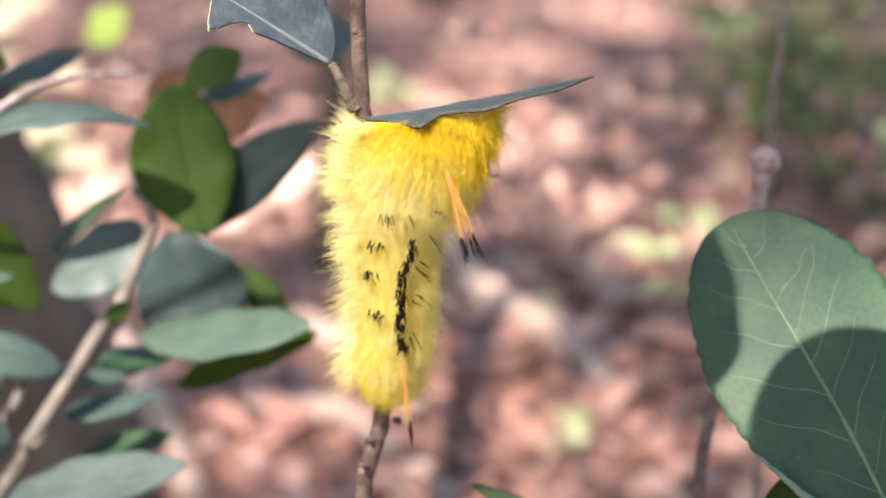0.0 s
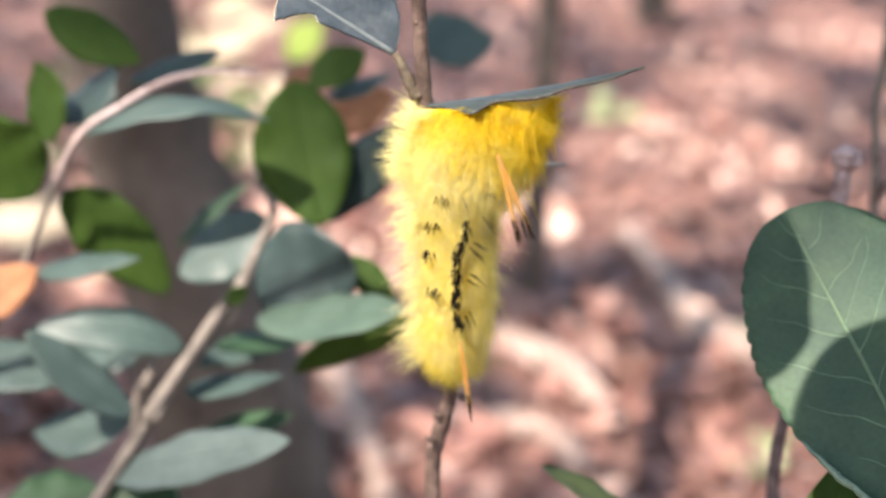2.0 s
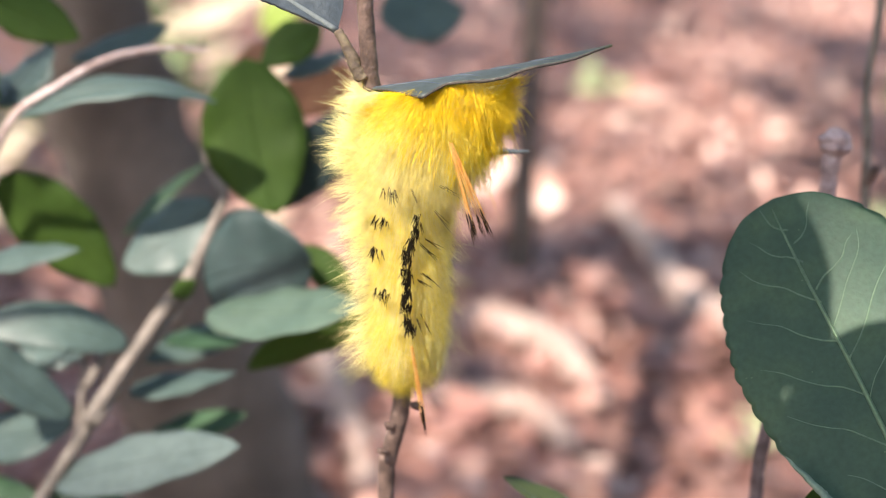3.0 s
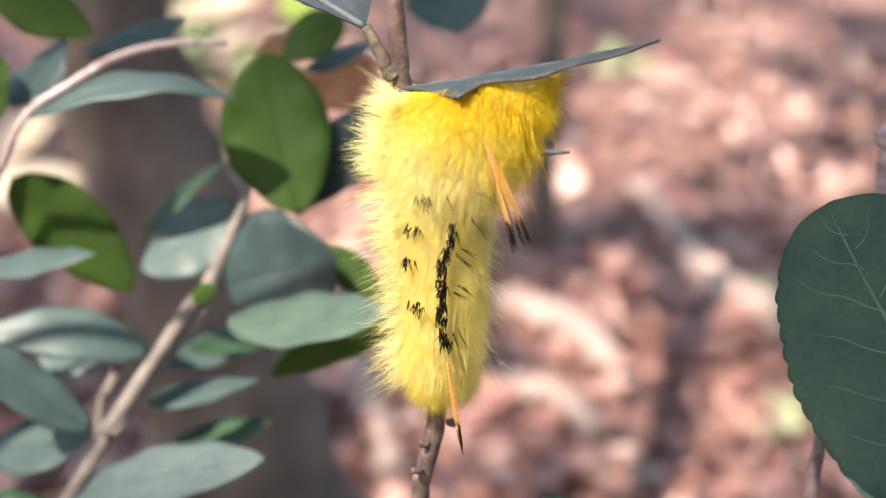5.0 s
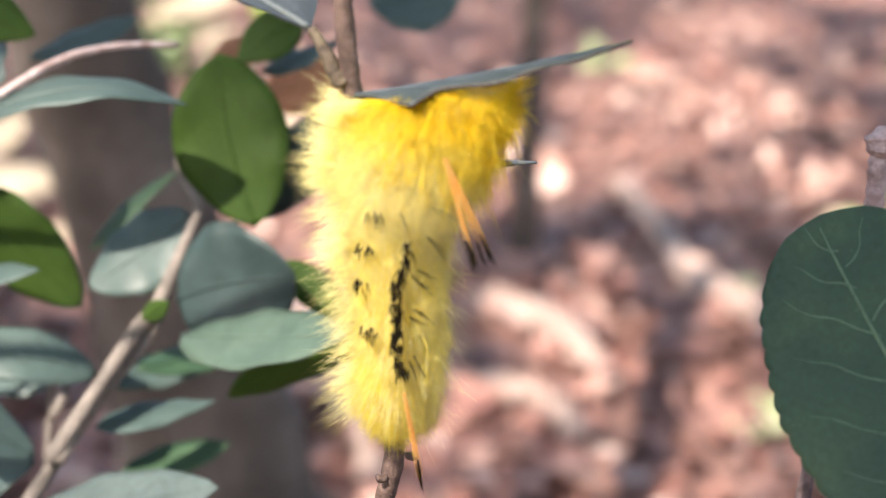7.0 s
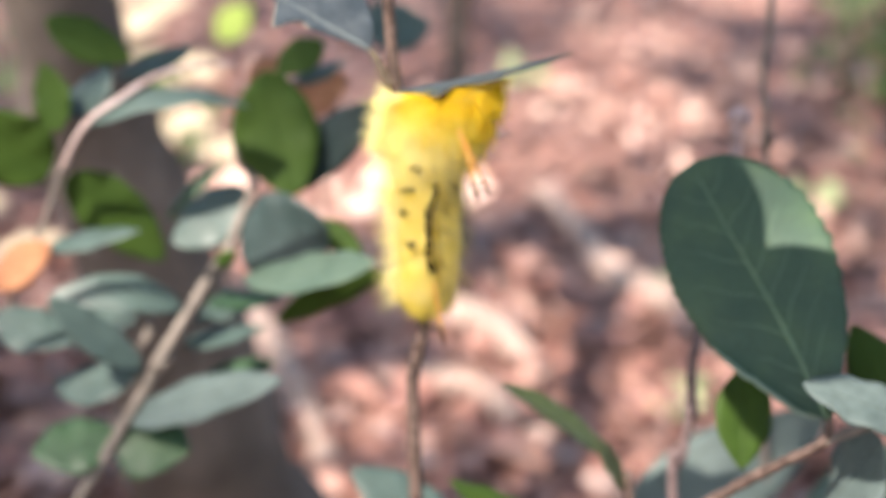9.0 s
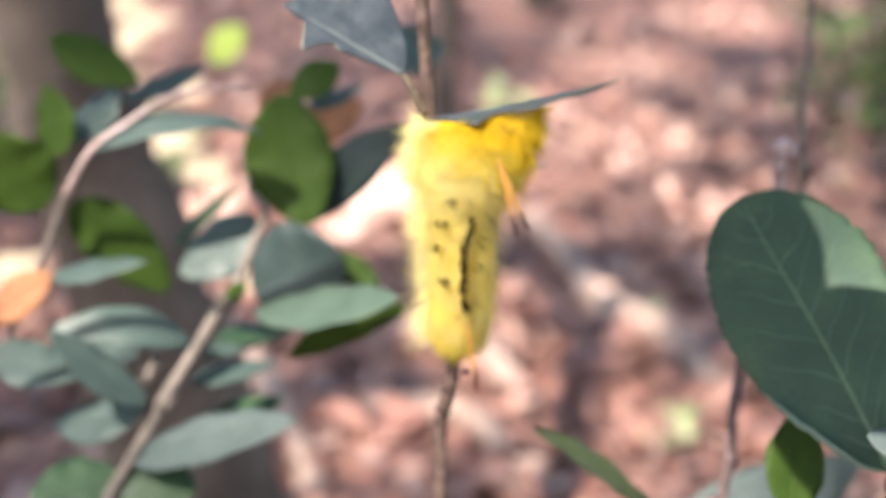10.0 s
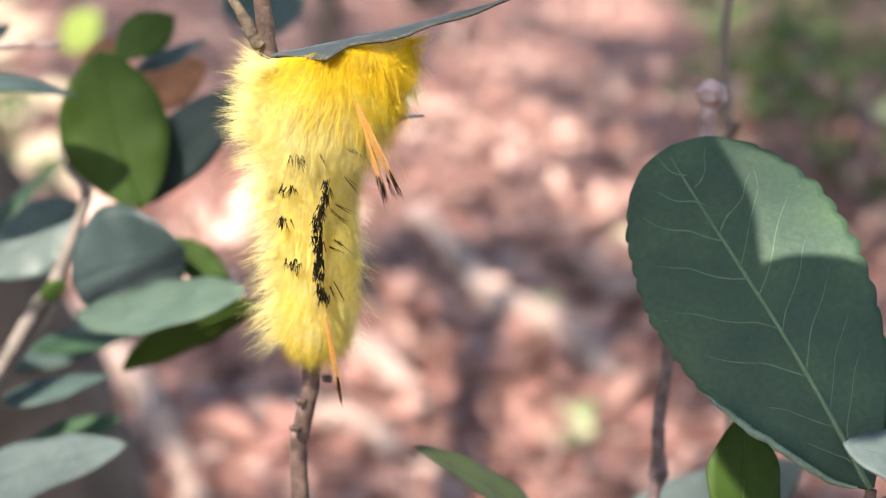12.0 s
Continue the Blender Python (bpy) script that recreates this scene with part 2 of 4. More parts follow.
def leaf(parent, base, tip, width, mat=None, normal=(-0.1, -0.6, 0.8), a=0.9, b=0.7, fold=0.05, arch=0.1, droop=0.0, wave=0.06, label="", nu=22):
    """One shrub leaf with its midrib and stalk end, a little bent and twisted, hung on a shrub."""
    m, length = blade_frame(base, tip, normal)
    rnd = random.Random(round(sum(base) * 1e5))
    bow, twist = rnd.uniform(-0.05, 0.05), rnd.uniform(-0.5, 0.5)
    v, f, h = blade(length, oval(width * rnd.uniform(1.0, 1.06), a, b + 0.08), oval(width * rnd.uniform(1.0, 1.06), a, b + 0.08), nu, 4, fold, arch, droop, wave)

    def bent(q):
        u = q[1] / length
        c, s = math.cos(twist * u * u), math.sin(twist * u * u)
        return q[0] * c - q[2] * s + bow * length * 4 * u * (1 - u), q[1], q[0] * s + q[2] * c
    ob = part("leaf", mesh("leaf", [bent(q) for q in v], f, mat or GREEN), parent, label)
    ob.matrix_local = Matrix.Translation(-Vector(parent["base"])) @ m
    rib = [bent((0, u * length, h(u, 0) + 0.00012)) for u in (0.0, 0.2, 0.4, 0.6, 0.8, 0.95)]
    part("midrib", mesh("midrib", *tube(rib, [0.0003, 0.00026, 0.00024, 0.0002, 0.00016, 0.00006], 6, 4, 0.0), mat or GREEN), ob)
    return ob

# ---- ground and background ----
def ground_height(x, y):
    r = max(0.0, y - 3.2)
    return 0.10 * r * r / (r + 2.0) + 0.02 * noise.noise((x * 1.3, y * 1.3, 0)) + 0.006 * noise.noise((x * 9, y * 9, 3))


def ground_sheet():
    xs = np.concatenate([-np.geomspace(400, 3, 22), np.linspace(-2.8, 2.8, 90), np.geomspace(3, 400, 22)])
    ys = np.concatenate([-np.geomspace(400, 2, 20), np.linspace(-1.8, 5, 110), np.geomspace(5.2, 600, 26)])
    verts = [(x, y, ground_height(x, y)) for y in ys for x in xs]
    n = len(xs)
    faces = [(j * n + i, j * n + i + 1, (j + 1) * n + i + 1, (j + 1) * n + i) for j in range(len(ys) - 1) for i in range(n - 1)]
    tagged(part("ground", mesh("ground", verts, faces, SOIL)), "brown forest soil under fallen leaves", "ground", kind="structure")


def litter():
    rnd = random.Random(4)
    groups = []
    verts, faces = [], []
    for k in range(46000):
        y = 0.5 + 11 * rnd.random() ** 1.7
        x = (rnd.random() - 0.5) * (1.2 + 1.1 * y) - 0.06 * y
        size = rnd.uniform(0.009, 0.024)
        if k >= 40000:
            x, y, size = rnd.uniform(-9, 9), rnd.uniform(-8, 12), size * 3.2
            if abs(x) < 1.5 and 0 < y < 5:
                size /= 3.2
        z = ground_height(x, y) + rnd.uniform(0.004, 0.022)
        m = pose(x, y, z, rnd.gauss(0, 22), rnd.gauss(0, 22), rnd.uniform(0, 360))
        w, c = size * rnd.uniform(0.3, 0.6), rnd.uniform(-0.25, 0.35) * size
        k0 = len(verts)
        for px, py, pz in ((0, -size, 0), (w, -size * 0.35, c), (w * 0.8, size * 0.4, c), (0, size, 0.3 * c), (-w * 0.8, size * 0.4, c), (-w, -size * 0.35, c), (0, 0, -c * 0.2)):
            verts.append(m @ Vector((px, py, pz)))
        faces += [(k0 + i, k0 + (i + 1) % 6, k0 + 6) for i in range(6)]
    tagged(part("leaf_litter", mesh("leaf_litter", verts, faces, LITTER)), "pinkish brown dry leaves scattered on the forest floor", "leaf litter", kind="stuff")


def bright_flakes():
    """Small pale leaves tipped up towards the light, added among the litter to imitate sun glints."""
    rnd = random.Random(31)
    verts, faces = [], []
    for k in range(330):
        y = rnd.uniform(1.0, 4.6)
        x = rnd.uniform(-0.42, 0.34) * (0.35 + 0.42 * y)
        if noise.noise((x * 2.3, y * 1.1, 12)) < -0.05:
            continue
        q = rnd.uniform(0.006, 0.013) * (0.7 + 0.22 * y)
        m = look((x, y, ground_height(x, y) + 0.012 + 0.6 * q), (x - 0.15 + rnd.gauss(0, 0.35), y - 0.75 + rnd.gauss(0, 0.25), ground_height(x, y) + 0.6), rnd.uniform(0, 360))
        k0 = len(verts)
        verts += [m @ Vector(v) for v in ((0, -q, 0), (q * 0.6, -q * 0.3, -q * 0.2), (q * 0.5, q * 0.45, -q * 0.15), (0, q, 0.1 * q), (-q * 0.5, q * 0.45, -q * 0.15), (-q * 0.6, -q * 0.3, -q * 0.2))]
        faces += [(k0, k0 + 1, k0 + 2, k0 + 3), (k0, k0 + 3, k0 + 4, k0 + 5)]
    tagged(part("glint_litter", mesh("glint_litter", verts, faces, GLINT_FLAKE)), "small pale pinkish flakes added as sun glints over the litter", "leaf litter", kind="stuff")


def log(a, b, r, mat, name, label, category, lift=0.0):
    a, b = Vector(a), Vector(b)
    t = thing(name, tuple((a + b) / 2), label, category)
    mid = (a + b) / 2 + Vector((0.01, 0.0, 0.006))
    pts = [p + Vector((0, 0, ground_height(p.x, p.y) + r * 0.8 + lift)) for p in (a, mid, b)]
    stem("wood", pts, [r, r * 0.95, r * 0.8], mat, t, seg=12, per=10, rough=0.25)
    rnd = random.Random(int(a.x * 1000))
    for k in range(2):
        s = a.lerp(b, rnd.uniform(0.2, 0.8)) + Vector((0, 0, r * 1.4 + ground_height(a.x, a.y)))
        stem("knot", [s, s + Vector((rnd.uniform(-1, 1), rnd.uniform(-1, 1), 1.0)) * r], [r * 0.4, r * 0.25], mat, t, seg=8, per=3)
    return t


# Gaps placed in the unseen, added canopy to lay sun patches on the ground: x, y, radius along x, radius along y.
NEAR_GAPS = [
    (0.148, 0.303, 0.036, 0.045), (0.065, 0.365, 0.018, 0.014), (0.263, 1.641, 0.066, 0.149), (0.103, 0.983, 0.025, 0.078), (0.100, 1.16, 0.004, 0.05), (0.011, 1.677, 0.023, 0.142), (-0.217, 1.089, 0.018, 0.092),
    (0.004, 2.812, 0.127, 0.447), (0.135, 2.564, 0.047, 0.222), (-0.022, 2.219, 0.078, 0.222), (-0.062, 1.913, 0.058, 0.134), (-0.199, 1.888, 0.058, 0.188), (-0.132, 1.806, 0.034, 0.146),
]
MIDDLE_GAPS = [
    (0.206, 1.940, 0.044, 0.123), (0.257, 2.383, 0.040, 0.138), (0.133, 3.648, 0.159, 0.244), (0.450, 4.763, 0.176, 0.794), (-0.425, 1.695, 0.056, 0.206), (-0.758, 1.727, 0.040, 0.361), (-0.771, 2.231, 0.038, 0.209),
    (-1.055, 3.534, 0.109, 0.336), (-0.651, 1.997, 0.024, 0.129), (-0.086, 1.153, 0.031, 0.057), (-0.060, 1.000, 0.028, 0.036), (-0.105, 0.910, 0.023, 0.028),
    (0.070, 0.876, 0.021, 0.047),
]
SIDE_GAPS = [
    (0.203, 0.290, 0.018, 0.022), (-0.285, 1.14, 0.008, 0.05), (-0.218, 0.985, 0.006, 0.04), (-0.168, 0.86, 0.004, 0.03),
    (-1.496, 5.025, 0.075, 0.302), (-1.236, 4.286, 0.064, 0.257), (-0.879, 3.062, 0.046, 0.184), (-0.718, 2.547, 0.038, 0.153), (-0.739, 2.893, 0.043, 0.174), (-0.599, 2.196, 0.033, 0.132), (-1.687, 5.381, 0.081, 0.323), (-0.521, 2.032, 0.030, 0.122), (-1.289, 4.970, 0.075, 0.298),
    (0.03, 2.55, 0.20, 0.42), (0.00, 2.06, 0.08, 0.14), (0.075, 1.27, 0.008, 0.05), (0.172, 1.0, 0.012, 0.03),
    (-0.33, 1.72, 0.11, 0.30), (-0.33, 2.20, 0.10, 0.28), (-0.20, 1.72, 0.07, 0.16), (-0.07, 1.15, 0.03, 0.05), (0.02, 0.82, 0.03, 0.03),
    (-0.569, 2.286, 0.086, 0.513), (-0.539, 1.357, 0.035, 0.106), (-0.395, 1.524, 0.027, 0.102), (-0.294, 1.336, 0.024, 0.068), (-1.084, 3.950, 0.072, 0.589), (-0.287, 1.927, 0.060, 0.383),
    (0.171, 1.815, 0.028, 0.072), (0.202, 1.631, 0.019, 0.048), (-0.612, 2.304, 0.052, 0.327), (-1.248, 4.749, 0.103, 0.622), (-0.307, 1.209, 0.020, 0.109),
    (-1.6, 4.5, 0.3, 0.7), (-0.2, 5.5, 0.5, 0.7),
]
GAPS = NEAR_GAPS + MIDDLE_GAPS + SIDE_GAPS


# Where the added canopy is kept closed, with extra leaves, to darken the ground.
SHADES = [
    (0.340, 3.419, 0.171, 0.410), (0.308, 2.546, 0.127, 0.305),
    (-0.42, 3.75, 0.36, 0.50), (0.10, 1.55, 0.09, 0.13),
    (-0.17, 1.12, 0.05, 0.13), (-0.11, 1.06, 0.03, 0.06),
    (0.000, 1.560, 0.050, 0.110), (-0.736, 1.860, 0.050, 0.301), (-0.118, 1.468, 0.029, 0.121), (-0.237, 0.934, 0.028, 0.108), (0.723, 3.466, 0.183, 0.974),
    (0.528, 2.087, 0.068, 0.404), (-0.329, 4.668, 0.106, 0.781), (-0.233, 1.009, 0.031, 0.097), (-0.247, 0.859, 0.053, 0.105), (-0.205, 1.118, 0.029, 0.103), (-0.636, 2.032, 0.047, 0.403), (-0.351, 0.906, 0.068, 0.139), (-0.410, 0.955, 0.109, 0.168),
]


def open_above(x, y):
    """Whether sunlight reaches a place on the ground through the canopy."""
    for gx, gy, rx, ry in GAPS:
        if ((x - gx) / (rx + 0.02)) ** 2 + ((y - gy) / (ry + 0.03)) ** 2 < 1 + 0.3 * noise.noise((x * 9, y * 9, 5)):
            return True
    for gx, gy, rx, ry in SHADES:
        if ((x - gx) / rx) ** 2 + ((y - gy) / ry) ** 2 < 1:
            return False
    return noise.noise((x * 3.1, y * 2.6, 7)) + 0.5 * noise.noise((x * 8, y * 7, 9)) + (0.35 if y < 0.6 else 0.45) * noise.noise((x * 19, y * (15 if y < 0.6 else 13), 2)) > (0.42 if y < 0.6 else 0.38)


def canopy_leaves(trees, count=36000):
    """Unseen leaves of the crowns, placed to shade the ground around the gaps, each given to the nearest tree."""
    rnd = random.Random(11)
    heaps = [([], []) for _ in trees]
    for k in range(count + 16200):
        outer = count <= k < count + 15000
        if k >= count + 15000:
            sx, sy, rx, ry = rnd.choice(SHADES)
            gx, gy = sx + rx * rnd.uniform(-1, 1), sy + ry * rnd.uniform(-1, 1)
        elif outer:
            a, r = rnd.uniform(0, 6.28), 14 * math.sqrt(rnd.random())
            gx, gy = 0.4 + r * math.cos(a), 2.6 + r * math.sin(a)
        else:
            gx, gy = rnd.uniform(-3.2, 4.0), rnd.uniform(-1.9, 7.0)
        inner = ((gx - 0.4) / 3.1) ** 2 + ((gy - 2.6) / 3.9) ** 2 < 1 + 0.5 * noise.noise((gx * 0.7, gy * 0.7, 1))
        if outer == inner and k < count + 15000:
            continue
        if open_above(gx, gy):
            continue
        z = rnd.uniform(2.5, 3.3)
        p = Vector((gx, gy, 0)) + TO_SUN * (z / TO_SUN.z)
        i = min(range(len(trees)), key=lambda n: (trees[n].location.xy - p.xy).length)
        verts, faces = heaps[i]
        m = Matrix.Translation(p - trees[i].location) @ pose(0, 0, 0, rnd.gauss(0, 35), rnd.gauss(0, 35), rnd.uniform(0, 360))
        q, k0 = rnd.uniform(0.035, 0.06) * (3 if outer else 1), len(verts)
        verts += [m @ Vector(v) for v in ((0, -q, 0), (q * 0.5, -q * 0.2, q * 0.1), (q * 0.35, q * 0.5, q * 0.1), (0, q, -q * 0.2), (-q * 0.35, q * 0.5, q * 0.1), (-q * 0.5, -q * 0.2, q * 0.1))]
        faces += [(k0, k0 + 1, k0 + 5), (k0 + 1, k0 + 2, k0 + 4, k0 + 5), (k0 + 2, k0 + 3, k0 + 4)]
    for t, (verts, faces) in zip(trees, heaps):
        if verts:
            tagged(part("crown", mesh("crown", verts, faces, CROWN), t, "unseen green crown with gaps placed to shape the sunlight"), kind="stuff")


def tree(x, y, r, height, lean=(0.0, 0.0), label="dark slender tree trunk standing in leaf litter", limbs=True, seed=1, crown_r=1.1):
    t = thing("tree", (x, y, ground_height(x, y)), label, "tree")
    rnd = random.Random(seed)
    z0 = ground_height(x, y) - 0.03
    pts = [(x + lean[0] * s * height + rnd.gauss(0, 0.004), y + lean[1] * s * height, z0 + s * height) for s in (0, 0.02, 0.1, 0.25, 0.5, 0.75, 1.0)]
    stem("trunk", pts, [r * 1.35, r * 1.15, r, r * 0.95, r * 0.85, r * 0.7, r * 0.4], TRUNK, t, seg=16, per=8, rough=0.3)
    for side in (1, 2, 3):
        a = rnd.uniform(0, 6.28)
        stem("root", [(x, y, z0 + 0.05 * side), (x + 1.6 * r * math.cos(a), y + 1.6 * r * math.sin(a), z0 + 0.035), (x + 2.6 * r * math.cos(a), y + 2.6 * r * math.sin(a), z0)], [r * 0.6, r * 0.4, r * 0.15], TRUNK, t, seg=8, per=5)
    top = Vector(pts[-1])
    for k in range(12 if limbs else 0):
        a = rnd.uniform(0, 6.28)
        e = top + Vector((math.cos(a) * crown_r * rnd.uniform(0.4, 1), math.sin(a) * crown_r * rnd.uniform(0.4, 1), rnd.uniform(-0.5, 0.2)))
        s = Vector(pts[-2]).lerp(top, rnd.random())
        falls = [s.lerp(e, f / 8) for f in range(9)]
        falls = [p - TO_SUN * (p.z / TO_SUN.z) for p in falls]
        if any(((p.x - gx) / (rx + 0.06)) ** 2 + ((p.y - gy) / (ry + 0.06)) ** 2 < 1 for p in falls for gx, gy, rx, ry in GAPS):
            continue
        stem("limb", [s, s.lerp(e, 0.5) + Vector((0, 0, 0.08)), e], [r * 0.4, r * 0.25, r * 0.1], TRUNK, t, seg=8, per=5)
    return t


def seedling(x, y, n, size, height, seed, label="pale green seedling growing out of leaf litter"):
    z = ground_height(x, y)
    t = thing("seedling", (x, y, z), label, "seedling")
    rnd = random.Random(seed)
    stem("stem", [(x, y, z - 0.01), (x + 0.003, y, z + height * 0.5), (x, y, z + height)], [0.0018, 0.0014, 0.001], PALE_BARK, t, seg=6, per=4)
    for k in range(n):
        a, h = rnd.uniform(0, 6.28), rnd.uniform(0.5, 1.0) * height
        base = Vector((x, y, z + h))
        d = Vector((math.cos(a), math.sin(a), rnd.uniform(0.0, 0.7))).normalized() * size * rnd.uniform(0.7, 1.2)
        leaf(t, base, base + d, size * 0.55, SEEDLING, (0, -0.5, 0.9), droop=0.2, nu=8)
    return t


def bush(x, y, width, height, n, seed, mats, label):
    """A low bush: a few stems and many small leaves of its own in one spray a stem."""
    z = ground_height(x, y)
    t = thing("undergrowth_bush", (x, y, z), label, "bush")
    rnd = random.Random(seed)
    for k in range(6):
        a, out = rnd.uniform(0, 6.28), rnd.uniform(0.15, 0.5) * width
        e = Vector((x + math.cos(a) * out, y + math.sin(a) * out, z + height * rnd.uniform(0.6, 1.0)))
        s = Vector((x, y, z - 0.01))
        stem("stem", [s, s.lerp(e, 0.5) + Vector((0, 0, 0.03)), e], [0.004, 0.003, 0.0015], BARK, t, seg=6, per=4)
        verts, faces = [], []
        for i in range(n):
            p = s.lerp(e, rnd.uniform(0.35, 1.05)) + Vector((rnd.gauss(0, 0.22), rnd.gauss(0, 0.22), rnd.gauss(0, 0.12))) * width - Vector((x, y, z))
            m = Matrix.Translation(p) @ pose(0, 0, 0, rnd.gauss(0, 40), rnd.gauss(0, 40), rnd.uniform(0, 360))
            q, k0 = rnd.uniform(0.012, 0.024), len(verts)
            verts += [m @ Vector(v) for v in ((0, -q, 0), (q * 0.5, -q * 0.2, q * 0.1), (q * 0.35, q * 0.5, q * 0.1), (0, q, -q * 0.2), (-q * 0.35, q * 0.5, q * 0.1), (-q * 0.5, -q * 0.2, q * 0.1))]
            faces += [(k0, k0 + 1, k0 + 5), (k0 + 1, k0 + 2, k0 + 4, k0 + 5), (k0 + 2, k0 + 3, k0 + 4)]
        tagged(part("foliage", mesh("foliage", verts, faces, rnd.choice(mats)), t), kind="stuff")
    return t


ground_sheet()
litter()
bright_flakes()
log((-0.127, 1.188, 0), (-0.018, 1.031, 0), 0.015, LOGWOOD, "fallen_branch", "short pale barkless branch lying on leaf litter", "branch")
log((-0.100, 0.987, 0), (-0.018, 0.888, 0), 0.011, LOGWOOD, "fallen_branch", "thin pale barkless branch lying on leaf litter", "branch")
log((-0.036, 1.777, 0), (0.051, 1.297, 0), 0.015, LOGWOOD, "fallen_branch", "long brown branch lying across leaf litter", "branch")
log((0.056, 1.279, 0), (0.135, 1.033, 0), 0.016, LOGWOOD, "fallen_branch", "pale grey branch lying across leaf litter", "branch")
log((-0.330, 1.275, 0), (-0.143, 0.793, 0), 0.014, LOGWOOD, "fallen_branch", "long pale branch lying on leaf litter", "branch")
log((0.104, 1.447, 0), (0.212, 1.358, 0), 0.009, LOGWOOD, "fallen_branch", "thin grey stick lying on leaf litter", "branch")


def dry_leaf(x, y, size, turn, mat, label):
    """A large dry leaf propped on the litter, curled along its midrib; its pale colour imitates sunlit ground."""
    z = ground_height(x, y) + 0.012
    t = thing("dry_leaf", (x, y, z), label, "dry leaf", "large dry leaves on the litter")
    d = Vector((math.cos(radians(turn)), math.sin(radians(turn)), 0.25)).normalized() * size
    base = Vector((x, y, z + size * 0.15)) - d / 2
    size *= 0.75
    leaf(t, base, base + d, size * 0.7, mat, (-0.25, -0.55, 0.8), 0.9, 0.7, 0.25, wave=0.12, label="curled dry blade")


# Leaves added where the sunlit litter is brightest; sunlight is in their paleness.
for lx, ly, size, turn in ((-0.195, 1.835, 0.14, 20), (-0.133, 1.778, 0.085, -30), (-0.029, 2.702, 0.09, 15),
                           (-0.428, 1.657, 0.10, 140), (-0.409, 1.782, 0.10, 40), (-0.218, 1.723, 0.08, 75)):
    dry_leaf(lx, ly, size, turn, SUN_PALE_DRY, "pale pinkish dry leaf added to brighten a sunlit patch of litter")
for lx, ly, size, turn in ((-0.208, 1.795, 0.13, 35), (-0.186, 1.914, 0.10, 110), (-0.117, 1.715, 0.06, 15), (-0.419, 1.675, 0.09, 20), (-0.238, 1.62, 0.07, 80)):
    dry_leaf(lx, ly, size, turn, SUN_WHITE_DRY, "whitish dry leaf added to brighten a sunlit patch of litter")
# Cream leaves added for the sunlit patches on the left.
for lx, ly, size, turn in ((-1.496, 5.025, 0.226, 0), (-1.236, 4.286, 0.193, 37), (-0.879, 3.062, 0.138, 74), (-0.718, 2.547, 0.115, 111), (-0.739, 2.893, 0.130, 148), (-0.599, 2.196, 0.099, 5), (-1.687, 5.381, 0.242, 42), (-0.521, 2.032, 0.091, 79), (-1.289, 4.970, 0.224, 116),
                           (-0.593, 2.211, 0.12, 30), (-0.482, 1.975, 0.10, 120), (-0.723, 2.572, 0.14, 70), (-0.547, 1.374, 0.08, 10), (-0.395, 1.518, 0.055, 60), (-0.815, 1.797, 0.16, 100),
                           (-0.687, 1.487, 0.14, 20), (-1.049, 3.442, 0.22, 30), (-0.294, 1.333, 0.045, -30), (0.202, 1.63, 0.045, 50), (-1.078, 3.959, 0.16, 20), (-1.379, 3.801, 0.16, 100), (-0.79, 2.242, 0.11, 80), (-0.713, 1.586, 0.10, 95)):
    dry_leaf(lx, ly, size, turn, SUN_CREAM_DRY, "cream dry leaf added to brighten a sunlit patch of litter")

woods = [
    tree(-0.104, 1.362, 0.013, 3.2, (0.0, 0.0), "thin dark sapling trunk rising from leaf litter", seed=2),
    tree(-0.093, 4.672, 0.05, 3.6, (0.0, 0.0), "grey brown tree trunk far behind", seed=5),
    # The last four stand out of view, added to hold the shading canopy.
    tree(-1.9, 3.6, 0.06, 3.4, (0.0, 0.0), "unseen dark brown tree added beside the view for its crown", seed=3),
    tree(-2.9, -3.0, 0.06, 3.2, (0.0, 0.0), "unseen dark brown tree added to carry the shading crown", seed=6),
    tree(-1.9, -2.0, 0.06, 3.2, (0.0, 0.0), "unseen dark brown tree added to carry the shading crown", seed=7),
    tree(-3.3, 2.75, 0.06, 3.3, (0.0, 0.0), "unseen dark brown tree added to carry the shading crown", seed=8),
]
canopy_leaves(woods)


def leaning_sapling():
    """A dark sapling that leans across the view behind the shrub."""
    base = (-0.066, 0.463, 0.0)
    t = thing("sapling", base, "dark grey-brown leaning sapling trunk behind the shrub", "tree")
    way = Vector((-0.258, -0.246, 1.0))
    pts = [Vector(base) + way * h + Vector((0.003 * math.sin(9 * h), 0, 0)) for h in (-0.03, 0.03, 0.15, 0.3, 0.45, 0.6)]
    pts += [pts[-1] + Vector((way.x * 0.6, 0.05, 0.5)), pts[-1] + Vector((way.x * 0.9, 0.15, 1.4))]
    for k, out in enumerate((0.046, 0.040, 0.031, 0.020, 0.008)):
        pts[k] += Vector((-out, 0, 0))
    stem("trunk", pts, [0.066, 0.054, 0.038, 0.0255, 0.0185, 0.017, 0.014, 0.008], GREY_BARK, t, seg=20, per=10, rough=0.25)
    stem("root", [pts[1], pts[0] + Vector((0.05, -0.02, 0.035)), pts[0] + Vector((0.09, -0.03, 0.0))], [0.012, 0.009, 0.004], GREY_BARK, t, seg=8, per=5)
    stem("limb", [pts[6], pts[6] + Vector((0.2, 0.1, 0.4)), pts[6] + Vector((0.5, 0.2, 0.7))], [0.007, 0.005, 0.002], TRUNK, t, seg=8, per=5)
    return t


